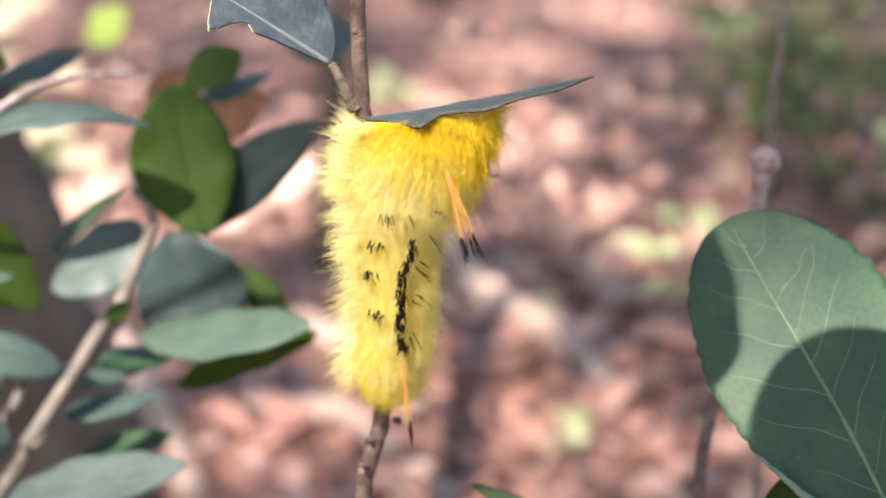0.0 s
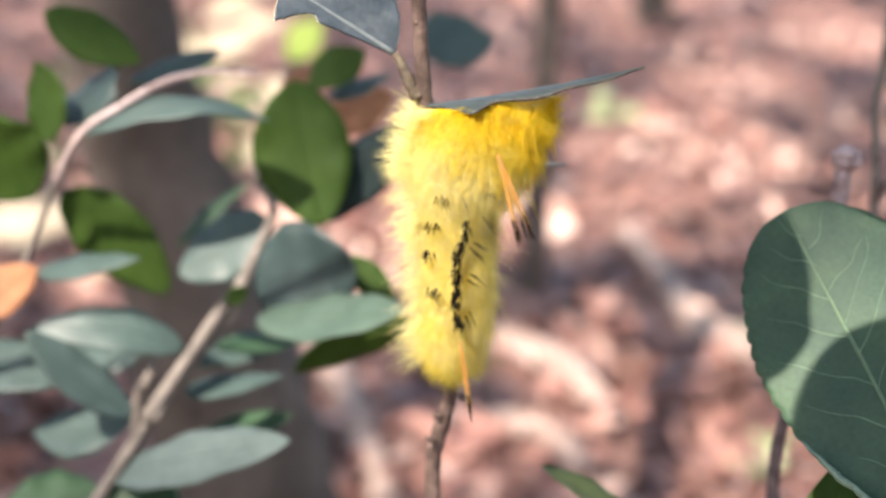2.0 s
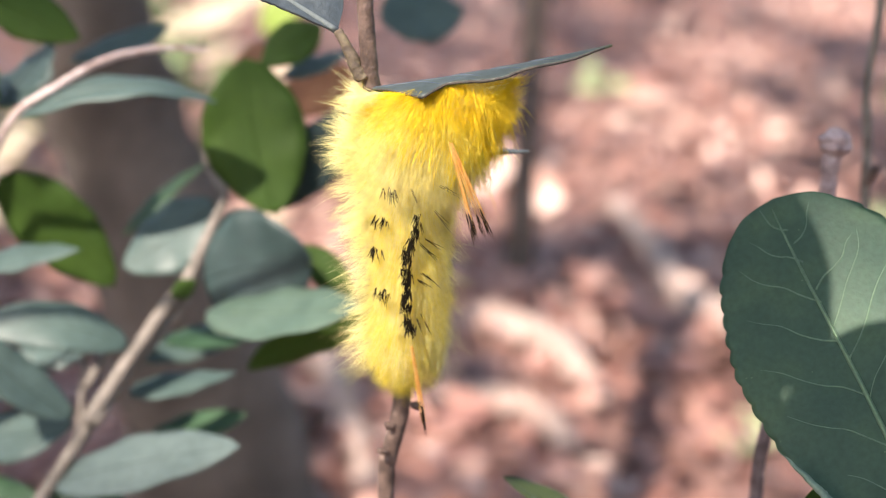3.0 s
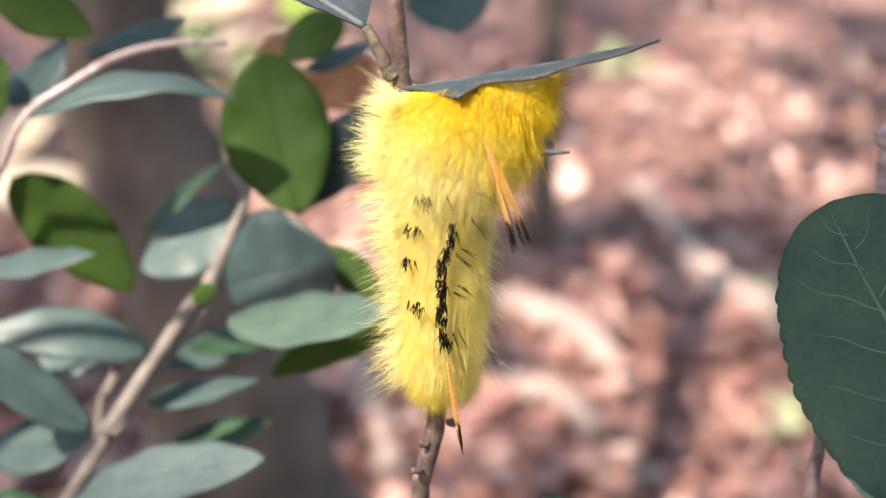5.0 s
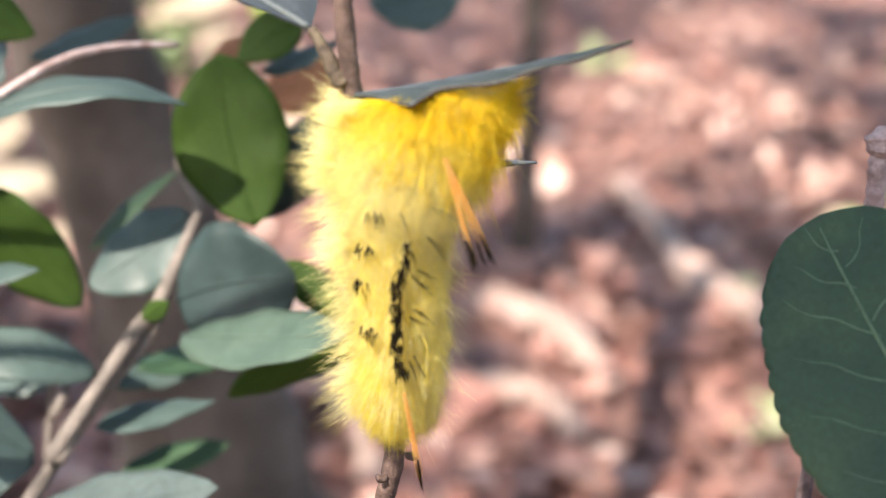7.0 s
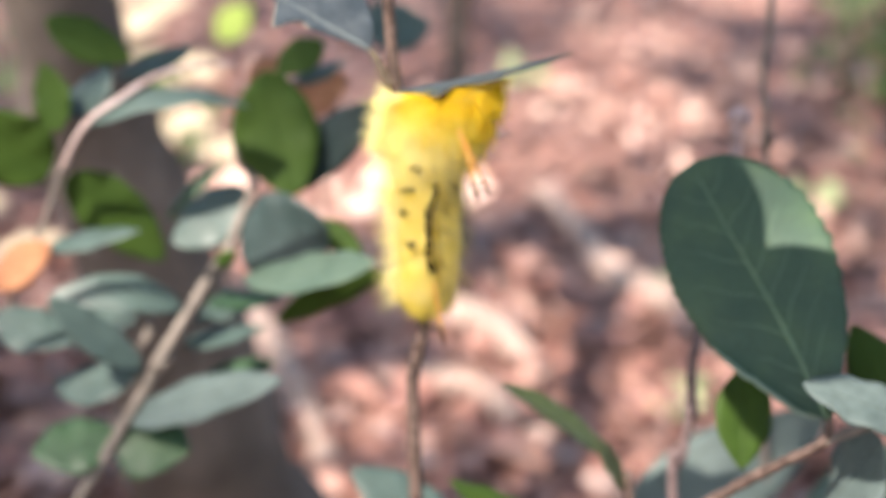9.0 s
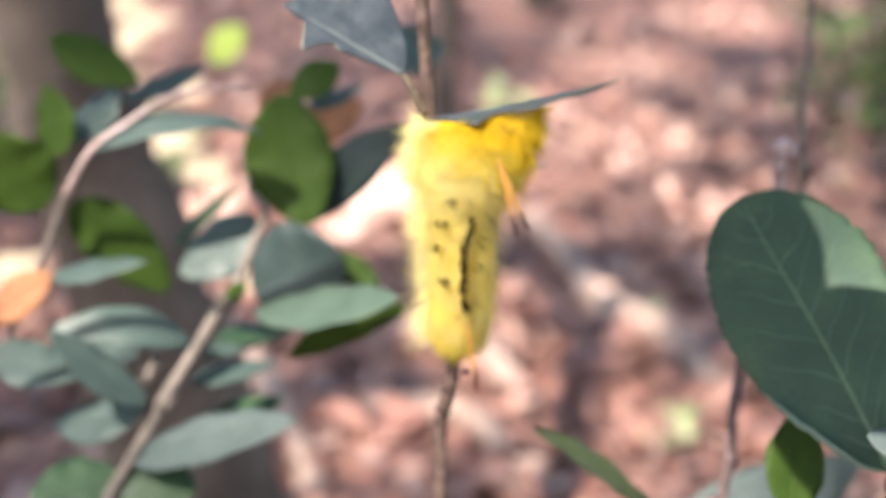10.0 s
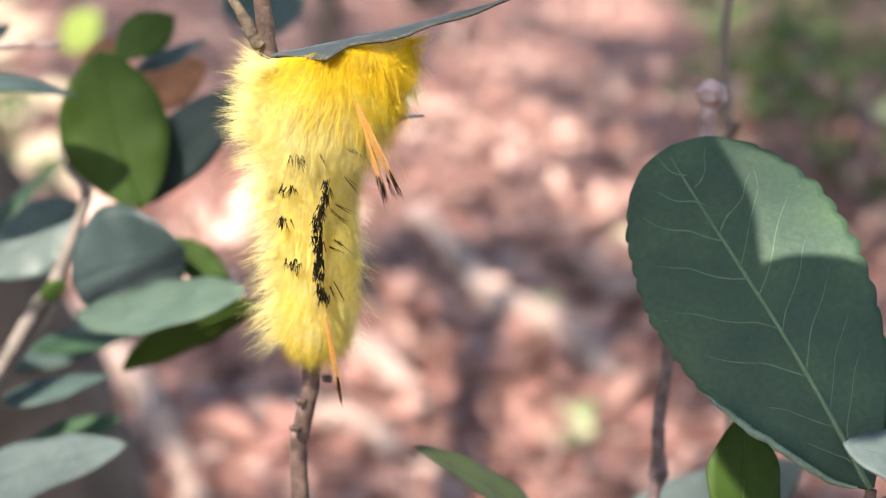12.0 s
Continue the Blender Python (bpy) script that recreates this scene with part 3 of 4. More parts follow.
leaning_sapling()
for sx, sy, n, size, h, seed in (
    (0.105, 0.960, 3, 0.024, 0.020, 2), (0.311, 1.715, 4, 0.035, 0.02, 3), (0.092, 1.270, 4, 0.022, 0.015, 14), (0.150, 1.150, 3, 0.020, 0.015, 15),
    (0.228, 1.551, 6, 0.04, 0.02, 4), (0.298, 1.75, 6, 0.045, 0.02, 5), (0.227, 1.38, 6, 0.035, 0.02, 12), (0.1, 0.90, 3, 0.024, 0.02, 9), (0.097, 0.944, 2, 0.022, 0.015, 6),
    (-0.087, 2.548, 5, 0.06, 0.09, 7),
):
    seedling(sx, sy, n, size, h, seed)
bush(0.52, 2.019, 0.30, 0.28, 30, 21, (CROWN, CROWN, CROWN), "dark green undergrowth bush")
bush(0.56, 1.68, 0.26, 0.20, 30, 22, (CROWN, CROWN, SEEDLING), "dark green undergrowth bush")
bush(0.507, 2.562, 0.30, 0.26, 60, 23, (CROWN, CROWN), "olive green undergrowth bush")
bush(-0.615, 1.84, 0.25, 0.25, 40, 24, (CROWN, CROWN, SEEDLING), "dark green undergrowth bush")


MOSSY = material("mossy_stalk", [(0.040, 0.028, 0.020), (0.070, 0.052, 0.034), (0.10, 0.085, 0.045)], 900, 0.8, 0.6, 3000, 0.0002)
LIME = material("lime_leaf", [(0.36, 0.46, 0.12), (0.44, 0.54, 0.18)], 90, 0.45, 0.3, 800, 0.0002, 0.5, (0.55, 0.75, 0.16))
DARK_RIM = material("dark_gnawed_rim", [(0.02, 0.018, 0.016), (0.05, 0.04, 0.03)], 900, 0.8, 0.4)

# ---- the twig that the caterpillar sits on ----
HOST_BASE = (0.0105, 0.012, 0.0)
host = thing("host_twig", HOST_BASE, "thin brown upright shrub twig with chewed leaves", "twig")
stem("stem", [(0.0105, 0.012, -0.01), (0.008, 0.010, 0.15), (0.006, 0.006, 0.27), (0.005, 0.0025, 0.322), (0.0055, 0.0018, 0.3294), (0.0069, 0.0008, 0.336), (0.0067, -0.0008, 0.3433),
              (0.006, -0.0044, 0.3587), (0.0045, -0.0074, 0.3731), (0.004, -0.0082, 0.3766), (0.0036, -0.009, 0.3827), (0.0033, -0.0105, 0.3893), (0.003, -0.012, 0.3965)],
     [0.0018, 0.0015, 0.0013, 0.00105, 0.00105, 0.0011, 0.0009, 0.0009, 0.0011, 0.0010, 0.00092, 0.0009, 0.0009], BARK, host, seg=14, per=14, rough=0.10)
for q in ((0.0044, -0.0005, 0.3304), (0.0084, -0.0012, 0.3367), (0.0052, -0.0004, 0.3337), (0.0029, -0.0102, 0.3853)):
    stem("bud_scar", [Vector(q) + Vector((0.0008, 0.0006, -0.0002)), Vector(q) + Vector((0.0003, 0, 0)), Vector(q) + Vector((0.0001, -0.0002, 0.0004))], [0.0005, 0.0004, 0.0002], BARK, host, seg=8, per=4, rough=0.4)
stem("petiole", [(0.0033, -0.0085, 0.3764), (0.0026, -0.0088, 0.3773), (0.0017, -0.0089, 0.3793), (0.0004, -0.0086, 0.3814)], [0.0009, 0.00075, 0.00065, 0.0005], MOSSY, host, "mossy brown leaf stalk", seg=10, per=8, rough=0.3)


def chewed_leaf(base, tip, normal, left, right, mat, label, fold, arch, droop, wave, nu=90, rib=0.0004, thick=0.0003, ribs=None, rim=None, fine=1.0):
    m, length = blade_frame(base, tip, normal)
    v, f, h = blade(length, left, right, nu, 8, fold, arch, droop, wave, thick=thick)
    ob = part("leaf", mesh("leaf", v, f, mat), host, label)
    ob.matrix_local = Matrix.Translation(-Vector(HOST_BASE)) @ m
    part("midrib", mesh("midrib", *tube([(0, u * length, h(u, 0)) for u in (0, 0.25, 0.5, 0.75, 0.98)], [rib, rib * 0.8, rib * 0.6, rib * 0.5, rib * 0.3], 8, 5, 0.05), ribs or VEIN), ob)
    for side, half in ((-1, left), (1, right)):
        for u in (0.18, 0.34, 0.5, 0.66):
            w = half(u + 0.1) * 0.75 * side
            line = [(w * s, (u + 0.13 * s) * length, h(u + 0.13 * s, w * s) + 0.00012) for s in (0.0, 0.35, 0.7, 1.0)]
            part("vein", mesh("vein", *tube(line, [0.00014 * fine, 0.0001 * fine, 0.00006 * fine], 5, 4, 0.0), ribs or VEIN), ob)
    if rim:
        half, side, u0, u1, r, rim_mat, rim_label = rim
        gnawed_rim(ob, half, side, length, h, u0, u1, r, rim_mat, rim_label)
    return ob


def bites(shape, *holes):
    """A leaf's half width with bites taken out of its margin."""
    def w(u):
        out = shape(u)
        for at, size, deep in holes:
            d = abs(u - at) / size
            if d < 1:
                out *= 1 - deep * math.sqrt(1 - d * d)
        return max(out * (1 + 0.05 * noise.noise((u * 37, deep, 0))), 0.0001)
    return w


# The leaf under which the caterpillar feeds: its near half is ragged, its far half eaten away.
def profile(us, ws):
    """A ragged half width, in millimetres along the leaf."""
    return lambda u: max(float(np.interp(u, us, ws)) * 0.001 * (1 + 0.07 * noise.noise((u * 41, ws[1], 0)) + 0.05 * noise.noise((u * 120, 3, 0))), 0.00005)


def gnawed_rim(ob, half, side, length, h, u0, u1, r, mat, label):
    line = [(side * half(u), u * length, h(u, side * half(u))) for u in np.linspace(u0, u1, 40)]
    part("gnawed_rim", mesh("gnawed_rim", *tube(line, [r * 0.6, r, r * 1.3, r, r * 0.6], 6, 2, 0.5), mat), ob, label)


near_half = profile([0, 0.08, 0.15, 0.18, 0.20, 0.235, 0.27, 0.31, 0.37, 0.43, 0.56, 0.70, 0.85, 1], [0.3, 1.6, 3.4, 3.9, 4.4, 5.9, 5.5, 3.9, 3.3, 3.3, 3.5, 2.9, 1.7, 0.1])
far_half = bites(lambda u: 0.0022 * max(math.sin(math.pi * u), 0) ** 0.6, (0.3, 0.1, 0.6))
roof = chewed_leaf((0.0045, -0.0088, 0.3752), (0.0303, -0.0088, 0.3811), (-0.166, 0.008, 0.986), far_half, near_half, ROOFING,
                   "ragged chewed blue-green leaf roofing the caterpillar", 0.0, 0.16, -0.05, 0.06, rib=0.00025, ribs=CHEWED, rim=(near_half, 1, 0.02, 0.97, 0.00014, DARK_RIM, "dark gnawed edge"))
RIBS = material("blue_leaf_vein", [(0.10, 0.125, 0.13), (0.15, 0.175, 0.175)], 400, 0.5, 0.2)
# The leaf above it, gnawed at its lower rim.
lower = profile([0, 0.05, 0.25, 0.49, 0.52, 0.56, 0.60, 0.66, 0.72, 0.78, 0.795, 0.82, 1], [0.1, 0.4, 1.1, 2.1, 2.3, 1.7, 1.9, 3.0, 4.4, 5.8, 4.4, 0.7, 0.2])
upper = profile([0, 0.02, 0.06, 0.19, 0.35, 0.5, 0.7, 0.85, 1], [0.1, 2.6, 4.6, 8.6, 9.8, 9.6, 7.4, 4.5, 0.1])
chewed_leaf((0.0003, -0.0086, 0.3813), (-0.0151, -0.015, 0.3912), (0.10, -0.72, 0.68), lower, upper, CHEWED, "dark blue-green leaf with a gnawed pale rim", 0.10, 0.05, 0.04, 0.05, ribs=RIBS, nu=110,
            rim=(lower, -1, 0.50, 0.82, 0.00006, CUT, "pale gnawed edge"), fine=0.22)
# A spine behind the caterpillar.
stem("spine", [(0.007, -0.0035, 0.367), (0.0117, 0.002, 0.3664), (0.0164, 0.005, 0.3666), (0.0205, 0.0067, 0.3666)], [0.0007, 0.00056, 0.00046, 0.00014], CHEWED, host, "grey-green pointed spine", seg=8, per=8, rough=0.05)

# ---- the caterpillar ----
CAT_BASE = (0.0068, -0.0025, 0.3388)
cat = thing("caterpillar", CAT_BASE, "fluffy bright yellow caterpillar with black markings clinging to a twig", "caterpillar")
SPINE = smooth_path([(0.0074, -0.0028, 0.3410), (0.0078, -0.0036, 0.3429), (0.0085, -0.005, 0.3463), (0.0088, -0.0062, 0.3517), (0.0089, -0.0072, 0.3569), (0.0089, -0.0078, 0.3614),
                     (0.0089, -0.0082, 0.3651), (0.0097, -0.0082, 0.3687), (0.011, -0.008, 0.3723), (0.0121, -0.0074, 0.3749), (0.0131, -0.0068, 0.3786)], 12)


def along(*millimetres):
    return np.interp(np.linspace(0, 1, len(SPINE)), np.linspace(0, 1, len(millimetres)), millimetres) * 0.001


WIDE = along(0.8, 2.5, 3.4, 3.5, 3.5, 3.5, 4.2, 5.4, 6.1, 6.4, 6.6)
DEEP = along(0.9, 2.6, 3.4, 3.6, 3.6, 3.7, 4.1, 4.8, 4.9, 4.3, 4.0)
AHEAD = np.gradient(SPINE, axis=0)
AHEAD /= np.linalg.norm(AHEAD, axis=1)[:, None]
FRONT = np.array([(0.0, -1.0, 0.15)] * len(SPINE))
FRONT -= (FRONT * AHEAD).sum(1)[:, None] * AHEAD
FRONT /= np.linalg.norm(FRONT, axis=1)[:, None]
RIGHT = np.cross(AHEAD, -FRONT)
RIGHT *= np.sign(RIGHT[:, :1] + 1e-9)
ROOF_AT, ROOF_UP = np.array((0.0045, -0.0088, 0.3752)), np.array((-0.166, 0.008, 0.986))


def skin(u, a):
    """Places on the caterpillar's skin, their normals and the way to the head: u from tail to head, a degrees round from the back that faces out, to its right."""
    u, a = np.atleast_1d(np.clip(u, 0.0, 1.0)), np.radians(np.atleast_1d(a))
    k = u * (len(SPINE) - 1)
    i = np.minimum(k.astype(int), len(SPINE) - 2)
    f = (k - i)[:, None]
    centre, front, right, ahead = [(1 - f) * q[i] + f * q[i + 1] for q in (SPINE, FRONT, RIGHT, AHEAD)]
    ring = 1 + 0.03 * np.cos(2 * math.pi * 12 * u)
    deep, wide = [np.interp(k, np.arange(len(q)), q) * ring for q in (DEEP, WIDE)]
    c, s = np.cos(a), np.sin(a)
    p = centre + (deep * c)[:, None] * front + (wide * s)[:, None] * right
    n = (c / deep)[:, None] * front + (s / wide)[:, None] * right
    n /= np.linalg.norm(n, axis=1)[:, None]
    lift = (p - ROOF_AT) @ ROOF_UP + 0.0005  # flattened where it presses against the leaf
    return p - np.maximum(lift, 0.0)[:, None] * ROOF_UP, n, ahead


def hairs(root, way, length, bend, radius, sides=3):
    """Strands with three rings and a point each: arrays of roots, directions, lengths, bends and radii."""
    root, way, bend = np.array(root, float), np.array(way, float), np.array(bend, float)
    length, radius = np.array(length, float)[:, None], np.array(radius, float)[:, None]
    way /= np.linalg.norm(way, axis=1)[:, None]
    s = np.cross(way, (0.3, 0.5, 0.8))
    s /= np.linalg.norm(s, axis=1)[:, None]
    o = np.cross(way, s)
    rings = []
    for t, q in ((0.0, 1.0), (0.4, 0.9), (0.75, 0.6)):
        c = root + way * length * t + bend * length * t * t - np.array(CAT_BASE)
        for j in range(sides):
            a = 2 * math.pi * j / sides
            rings.append(c + radius * q * (math.cos(a) * s + math.sin(a) * o))
    rings.append(root + way * length + bend * length - np.array(CAT_BASE))
    verts = np.stack(rings, 1).reshape(-1, 3)
    one = []
    for ring in (0, sides):
        for j in range(sides):
            one.append((ring + j, ring + (j + 1) % sides, ring + sides + (j + 1) % sides, ring + sides + j))
    one += [(2 * sides + j, 2 * sides + (j + 1) % sides, 3 * sides) for j in range(sides)]
    faces = [tuple(v + k for v in face) for k in range(0, len(verts), 3 * sides + 1) for face in one]
    return verts.tolist(), faces


around = 36
us, angles = np.repeat(np.linspace(0, 1, 121), around), np.tile(np.arange(around) * 360 / around, 121)
body_v = (skin(us, angles)[0] - np.array(CAT_BASE)).tolist()
body_f = [(i * around + j, i * around + (j + 1) % around, (i + 1) * around + (j + 1) % around, (i + 1) * around + j) for i in range(120) for j in range(around)]
body_f += [tuple(range(around)), tuple(range(120 * around, 121 * around))]
part("body", mesh("body", body_v, body_f, SKIN), cat)

rng = np.random.default_rng(7)


def coat(count, u0, u1, a0, a1, length, lean, radius, curl=0.25, mess=0.25, clump=3, sweep=0.0, fall=0.4):
    """Hair over a stretch of the body. lean: how far it lies back towards the tail; sweep: to its right; fall: how far it hangs."""
    m = count // clump
    u, a = rng.uniform(u0, u1, m), rng.uniform(a0, a1, m)
    p, n, ahead = skin(u, a)
    side = np.cross(ahead, n)
    way = n * (1 - 0.5 * abs(lean)) - ahead * lean + side * sweep + rng.normal(0, mess, (m, 3))
    way += side * (0.16 * np.sin(31 * u + a / 17))[:, None] + ahead * (0.10 * np.sin(43 * u - a / 11))[:, None]
    way /= np.linalg.norm(way, axis=1)[:, None]
    bend = -ahead * rng.uniform(0.1, 1, (m, 1)) * curl + np.array((0, 0, -1)) * curl * fall + rng.normal(0, 0.08, (m, 3))
    long = length * rng.uniform(0.55, 1.15, (m, 1))
    # hair bends aside under the leaf
    over = np.where(p[:, 0] > 0.0055, (p + (way + bend) * long - ROOF_AT) @ ROOF_UP + 0.0006, 0.0)[:, None]
    way -= np.maximum(over, 0) * ROOF_UP / long
    tip = p + (way + bend) * long
    many = lambda q: np.repeat(q, clump, 0)
    root = skin(many(u) + rng.normal(0, 0.007, m * clump), many(a) + rng.normal(0, 5, m * clump))[0]
    w = many(tip) + rng.normal(0, 0.00016, (m * clump, 3)) - many(bend * long) - root
    return root - many(n) * 0.0002, w, np.linalg.norm(w, axis=1) * rng.uniform(0.85, 1.1, m * clump), many(bend), radius * rng.uniform(0.7, 1.2, m * clump)


def tuft(name, rows, mat, label):
    return tagged(part(name, mesh(name, *hairs(*rows), mat, True), cat, label), kind="stuff")


# the outer side of the bend carries the long fringe
tuft("side_hair", coat(1800, 0.06, 0.48, -118, -64, 0.0046, 0.05, 0.000015, 0.50, 0.22, 4), HAIR_PALE, "pale lemon hair fringe")
tuft("side_hair", coat(1500, 0.42, 0.70, -118, -62, 0.0056, -0.05, 0.000016, 0.28, 0.20, 5), HAIR_PALE, "long pale lemon hair fringe")
tuft("side_hair", coat(2800, 0.60, 0.83, -120, -58, 0.0056, -0.10, 0.000018, 0.08, 0.22, 6), HAIR_PALE, "upswept pale lemon hair fringe")
tuft("side_hair", coat(900, 0.10, 0.85, -120, -60, 0.0062, 0.02, 0.000013, 0.25, 0.20, 1), HAIR_PALE, "very long pale lemon hairs")
tuft("side_hair", coat(3000, 0.08, 0.56, 60, 140, 0.0022, 0.50, 0.000015, 0.45, 0.14, 2), HAIR_PALE, "pale lemon hair fringe")
tuft("side_hair", coat(360, 0.05, 0.9, 60, 120, 0.0046, 0.30, 0.000012, 0.45, 0.28, 1), HAIR_PALE, "long fine stray hairs")
tuft("back_hair", coat(8500, 0.17, 0.60, -90, 90, 0.0036, 0.93, 0.0000125, 0.05, 0.035, 1), HAIR_PALE, "pale yellow hair lying flat")
tuft("back_hair", coat(4500, 0.15, 0.58, -90, 90, 0.0034, 0.88, 0.0000125, 0.10, 0.05, 1), HAIR_YELLOW, "yellow hair lying flat")
tuft("tail_hair", coat(4200, 0.0, 0.16, -180, 180, 0.0019, 0.08, 0.000015, 0.80, 0.14, 2), HAIR_YELLOW, "curled yellow tail hair")
# dense brushes over the shoulders
for u, mat in ((0.64, HAIR_PALE), (0.69, HAIR_PALE), (0.74, HAIR_PALE), (0.79, HAIR_YELLOW)):
    tuft("back_brush", coat(3400, u - 0.04, u + 0.04, -95, 80, 0.0030, 0.40, 0.0000125, 0.50, 0.08, 1), mat, "dense yellow hair brush")
tuft("back_brush", coat(1600, 0.62, 0.82, -80, 80, 0.0030, 0.50, 0.000014, 0.40, 0.09, 2), HAIR_YELLOW, "yellow hair among the brushes")
# Neck tufts: part of the leaf's shade is put into their colour.
tuft("neck_hair", coat(5200, 0.76, 0.97, -75, 120, 0.0027, 0.40, 0.000016, 0.35, 0.16, 2), HAIR_DEEP_SHADE, "deep yellow neck hair, leaf shade partly in its colour")
tuft("neck_hair", coat(2400, 0.72, 0.95, -20, 125, 0.0036, 0.20, 0.000024, 0.75, 0.50, 3, 0.5), HAIR_DEEP_SHADE, "deep yellow tangled neck hair")
tuft("neck_hair", coat(1600, 0.62, 0.84, 40, 120, 0.0028, 0.60, 0.000016, 0.30, 0.16, 2), HAIR_YELLOW, "yellow neck hair")
tuft("neck_hair", coat(1800, 0.82, 0.98, 40, 150, 0.0030, -0.45, 0.000016, -0.10, 0.16, 2, 0.2), HAIR_DEEP_SHADE, "deep yellow hair fanning from the head")


def on_back(x, z, lift):
    """The place in the hair of the back at x, z."""
    u = float(np.interp(z, SPINE[:, 2], np.linspace(0, 1, len(SPINE))))
    for _ in range(4):
        k = u * (len(SPINE) - 1)
        c, w = [np.array([np.interp(k, np.arange(len(SPINE)), q[:, j]) for j in range(q.shape[1])]) for q in (SPINE, WIDE[:, None])]
        a = math.degrees(math.asin(max(-0.95, min(0.95, (x - c[0]) / w[0]))))
        p, n, ahead = skin(u, a)
        u += float(z - p[0, 2]) / (SPINE[-1, 2] - SPINE[0, 2])
    return p[0] + n[0] * lift


def strokes(name, ends, count, spread, radius, label, lift=0.0011):
    """Black bristles that run from one place of the back to another."""
    rows = [[], [], [], [], []]
    for x0, z0, x1, z1 in ends:
        a, b = on_back(x0, z0, lift), on_back(x1, z1, lift + 0.0003)
        for _ in range(count):
            p = a + rng.normal(0, spread, 3) * np.array((1, 0.5, 1.2))
            w = b - a + rng.normal(0, 0.00016, 3)
            for row, q in zip(rows, (p, w, np.linalg.norm(w) * rng.uniform(0.7, 1.15), np.zeros(3), radius * rng.uniform(0.7, 1.2))):
                row.append(q)
    return tuft(name, rows, HAIR_BLACK, label)


for x, z in ((0.0079, 0.3648), (0.0072, 0.3614), (0.0069, 0.3578), (0.0073, 0.3530)):
    ends = []
    for k in range(11):
        dx, dz = rng.uniform(-0.0006, 0.0006), rng.uniform(-0.0003, 0.0007)
        ends.append((x + dx, z + dz, x + dx + rng.uniform(-0.0002, 0.0003), z + dz - rng.uniform(0.0008, 0.0013)))
    strokes("spot", ends, 3, 0.00005, 0.000048, "spot of short black bristles", 0.0018)
for x, z, n in ((0.0100, 0.3620, 8), (0.0097, 0.3608, 12), (0.0094, 0.3594, 15), (0.0092, 0.3580, 16), (0.0092, 0.3567, 10), (0.0094, 0.3553, 16), (0.0093, 0.3539, 17), (0.0091, 0.3524, 15), (0.0091, 0.3508, 8), (0.0094, 0.3497, 10)):
    ends = []
    for k in range(n):
        dx, dz = rng.normal(0, 0.00016), rng.uniform(-0.0006, 0.0006)
        ends.append((x + dx, z + dz, x + dx - 0.0001 + rng.uniform(-0.0001, 0.0002), z + dz - rng.uniform(0.0008, 0.0014)))
    strokes("stripe", ends, 4, 0.00008, 0.000050, "black stripe of flat bristles", 0.0019)
strokes("stripe_tuft", [(0.0098, 0.3655, 0.0100, 0.3641), (0.0119, 0.3660, 0.0128, 0.3636), (0.0122, 0.3659, 0.0132, 0.3638), (0.0110, 0.3630, 0.0118, 0.3607), (0.0104, 0.3598, 0.0112, 0.3585), (0.0101, 0.3593, 0.0108, 0.3580),
                        (0.0105, 0.3585, 0.0111, 0.3573), (0.0102, 0.3560, 0.0110, 0.3546), (0.0105, 0.3558, 0.0112, 0.3542), (0.0099, 0.3552, 0.0108, 0.3542), (0.0101, 0.3512, 0.0106, 0.3486), (0.0099, 0.3507, 0.0103, 0.3488)],
        3, 0.00007, 0.000045, "thin black bristle tufts", 0.0023)


def pencil(base, tip, spread, count, dark_from):
    """A long orange hair pencil with a dark feathered tip."""
    base, tip = np.array(base), np.array(tip)
    length = np.linalg.norm(tip - base)
    way = (tip - base) / length
    off = rng.normal(0, spread, (count, 3))
    shaft = (base + off * 0.6, way + off / length * 1.2, length * rng.uniform(0.7, 0.97, count), rng.normal(0, 0.015, (count, 3)), np.full(count, 0.000040))
    n = count + 6
    end = (base + way * length * (dark_from + rng.uniform(-0.06, 0.1, (n, 1))) + rng.normal(0, spread, (n, 3)), way + rng.normal(0, 0.06, (n, 3)),
           length * (1 - dark_from) * rng.uniform(0.6, 1.1, n), np.zeros((n, 3)), np.full(n, 0.000042))
    p = tuft("hair_pencil", shaft, HAIR_ORANGE, "orange hair pencil")
    e = part("tip", mesh("tip", *hairs(*end), HAIR_BLACK), p, "black feathered tip")
    tagged(e, kind="stuff")


pencil((0.0139, -0.0142, 0.3706), (0.0169, -0.0126, 0.3597), 0.00013, 15, 0.77)
pencil((0.0141, -0.0142, 0.3705), (0.0183, -0.0118, 0.3604), 0.00013, 15, 0.78)
pencil((0.0140, -0.0144, 0.3704), (0.0176, -0.0128, 0.3608), 0.00011, 8, 0.86)
pencil((0.0097, -0.0100, 0.3465), (0.0110, -0.0065, 0.3353), 0.00010, 15, 0.72)
for k in range(3):
    p, n, ahead = (q[0] for q in skin(0.76 + 0.05 * k, 125))
    stem("leg", [p, p + n * 0.0008 + ahead * 0.0003, p + n * 0.0013], [0.0004, 0.0003, 0.0001], SKIN, cat, seg=7, per=3)
head = np.array((0.0165, -0.0092, 0.3738))
stem("head", [head - (0.0012, 0, 0.0006), head, head + (0.0008, 0, 0.0004)], [0.0009, 0.0010, 0.0005], SKIN, cat, "yellow head hidden in hair", seg=14, per=6)

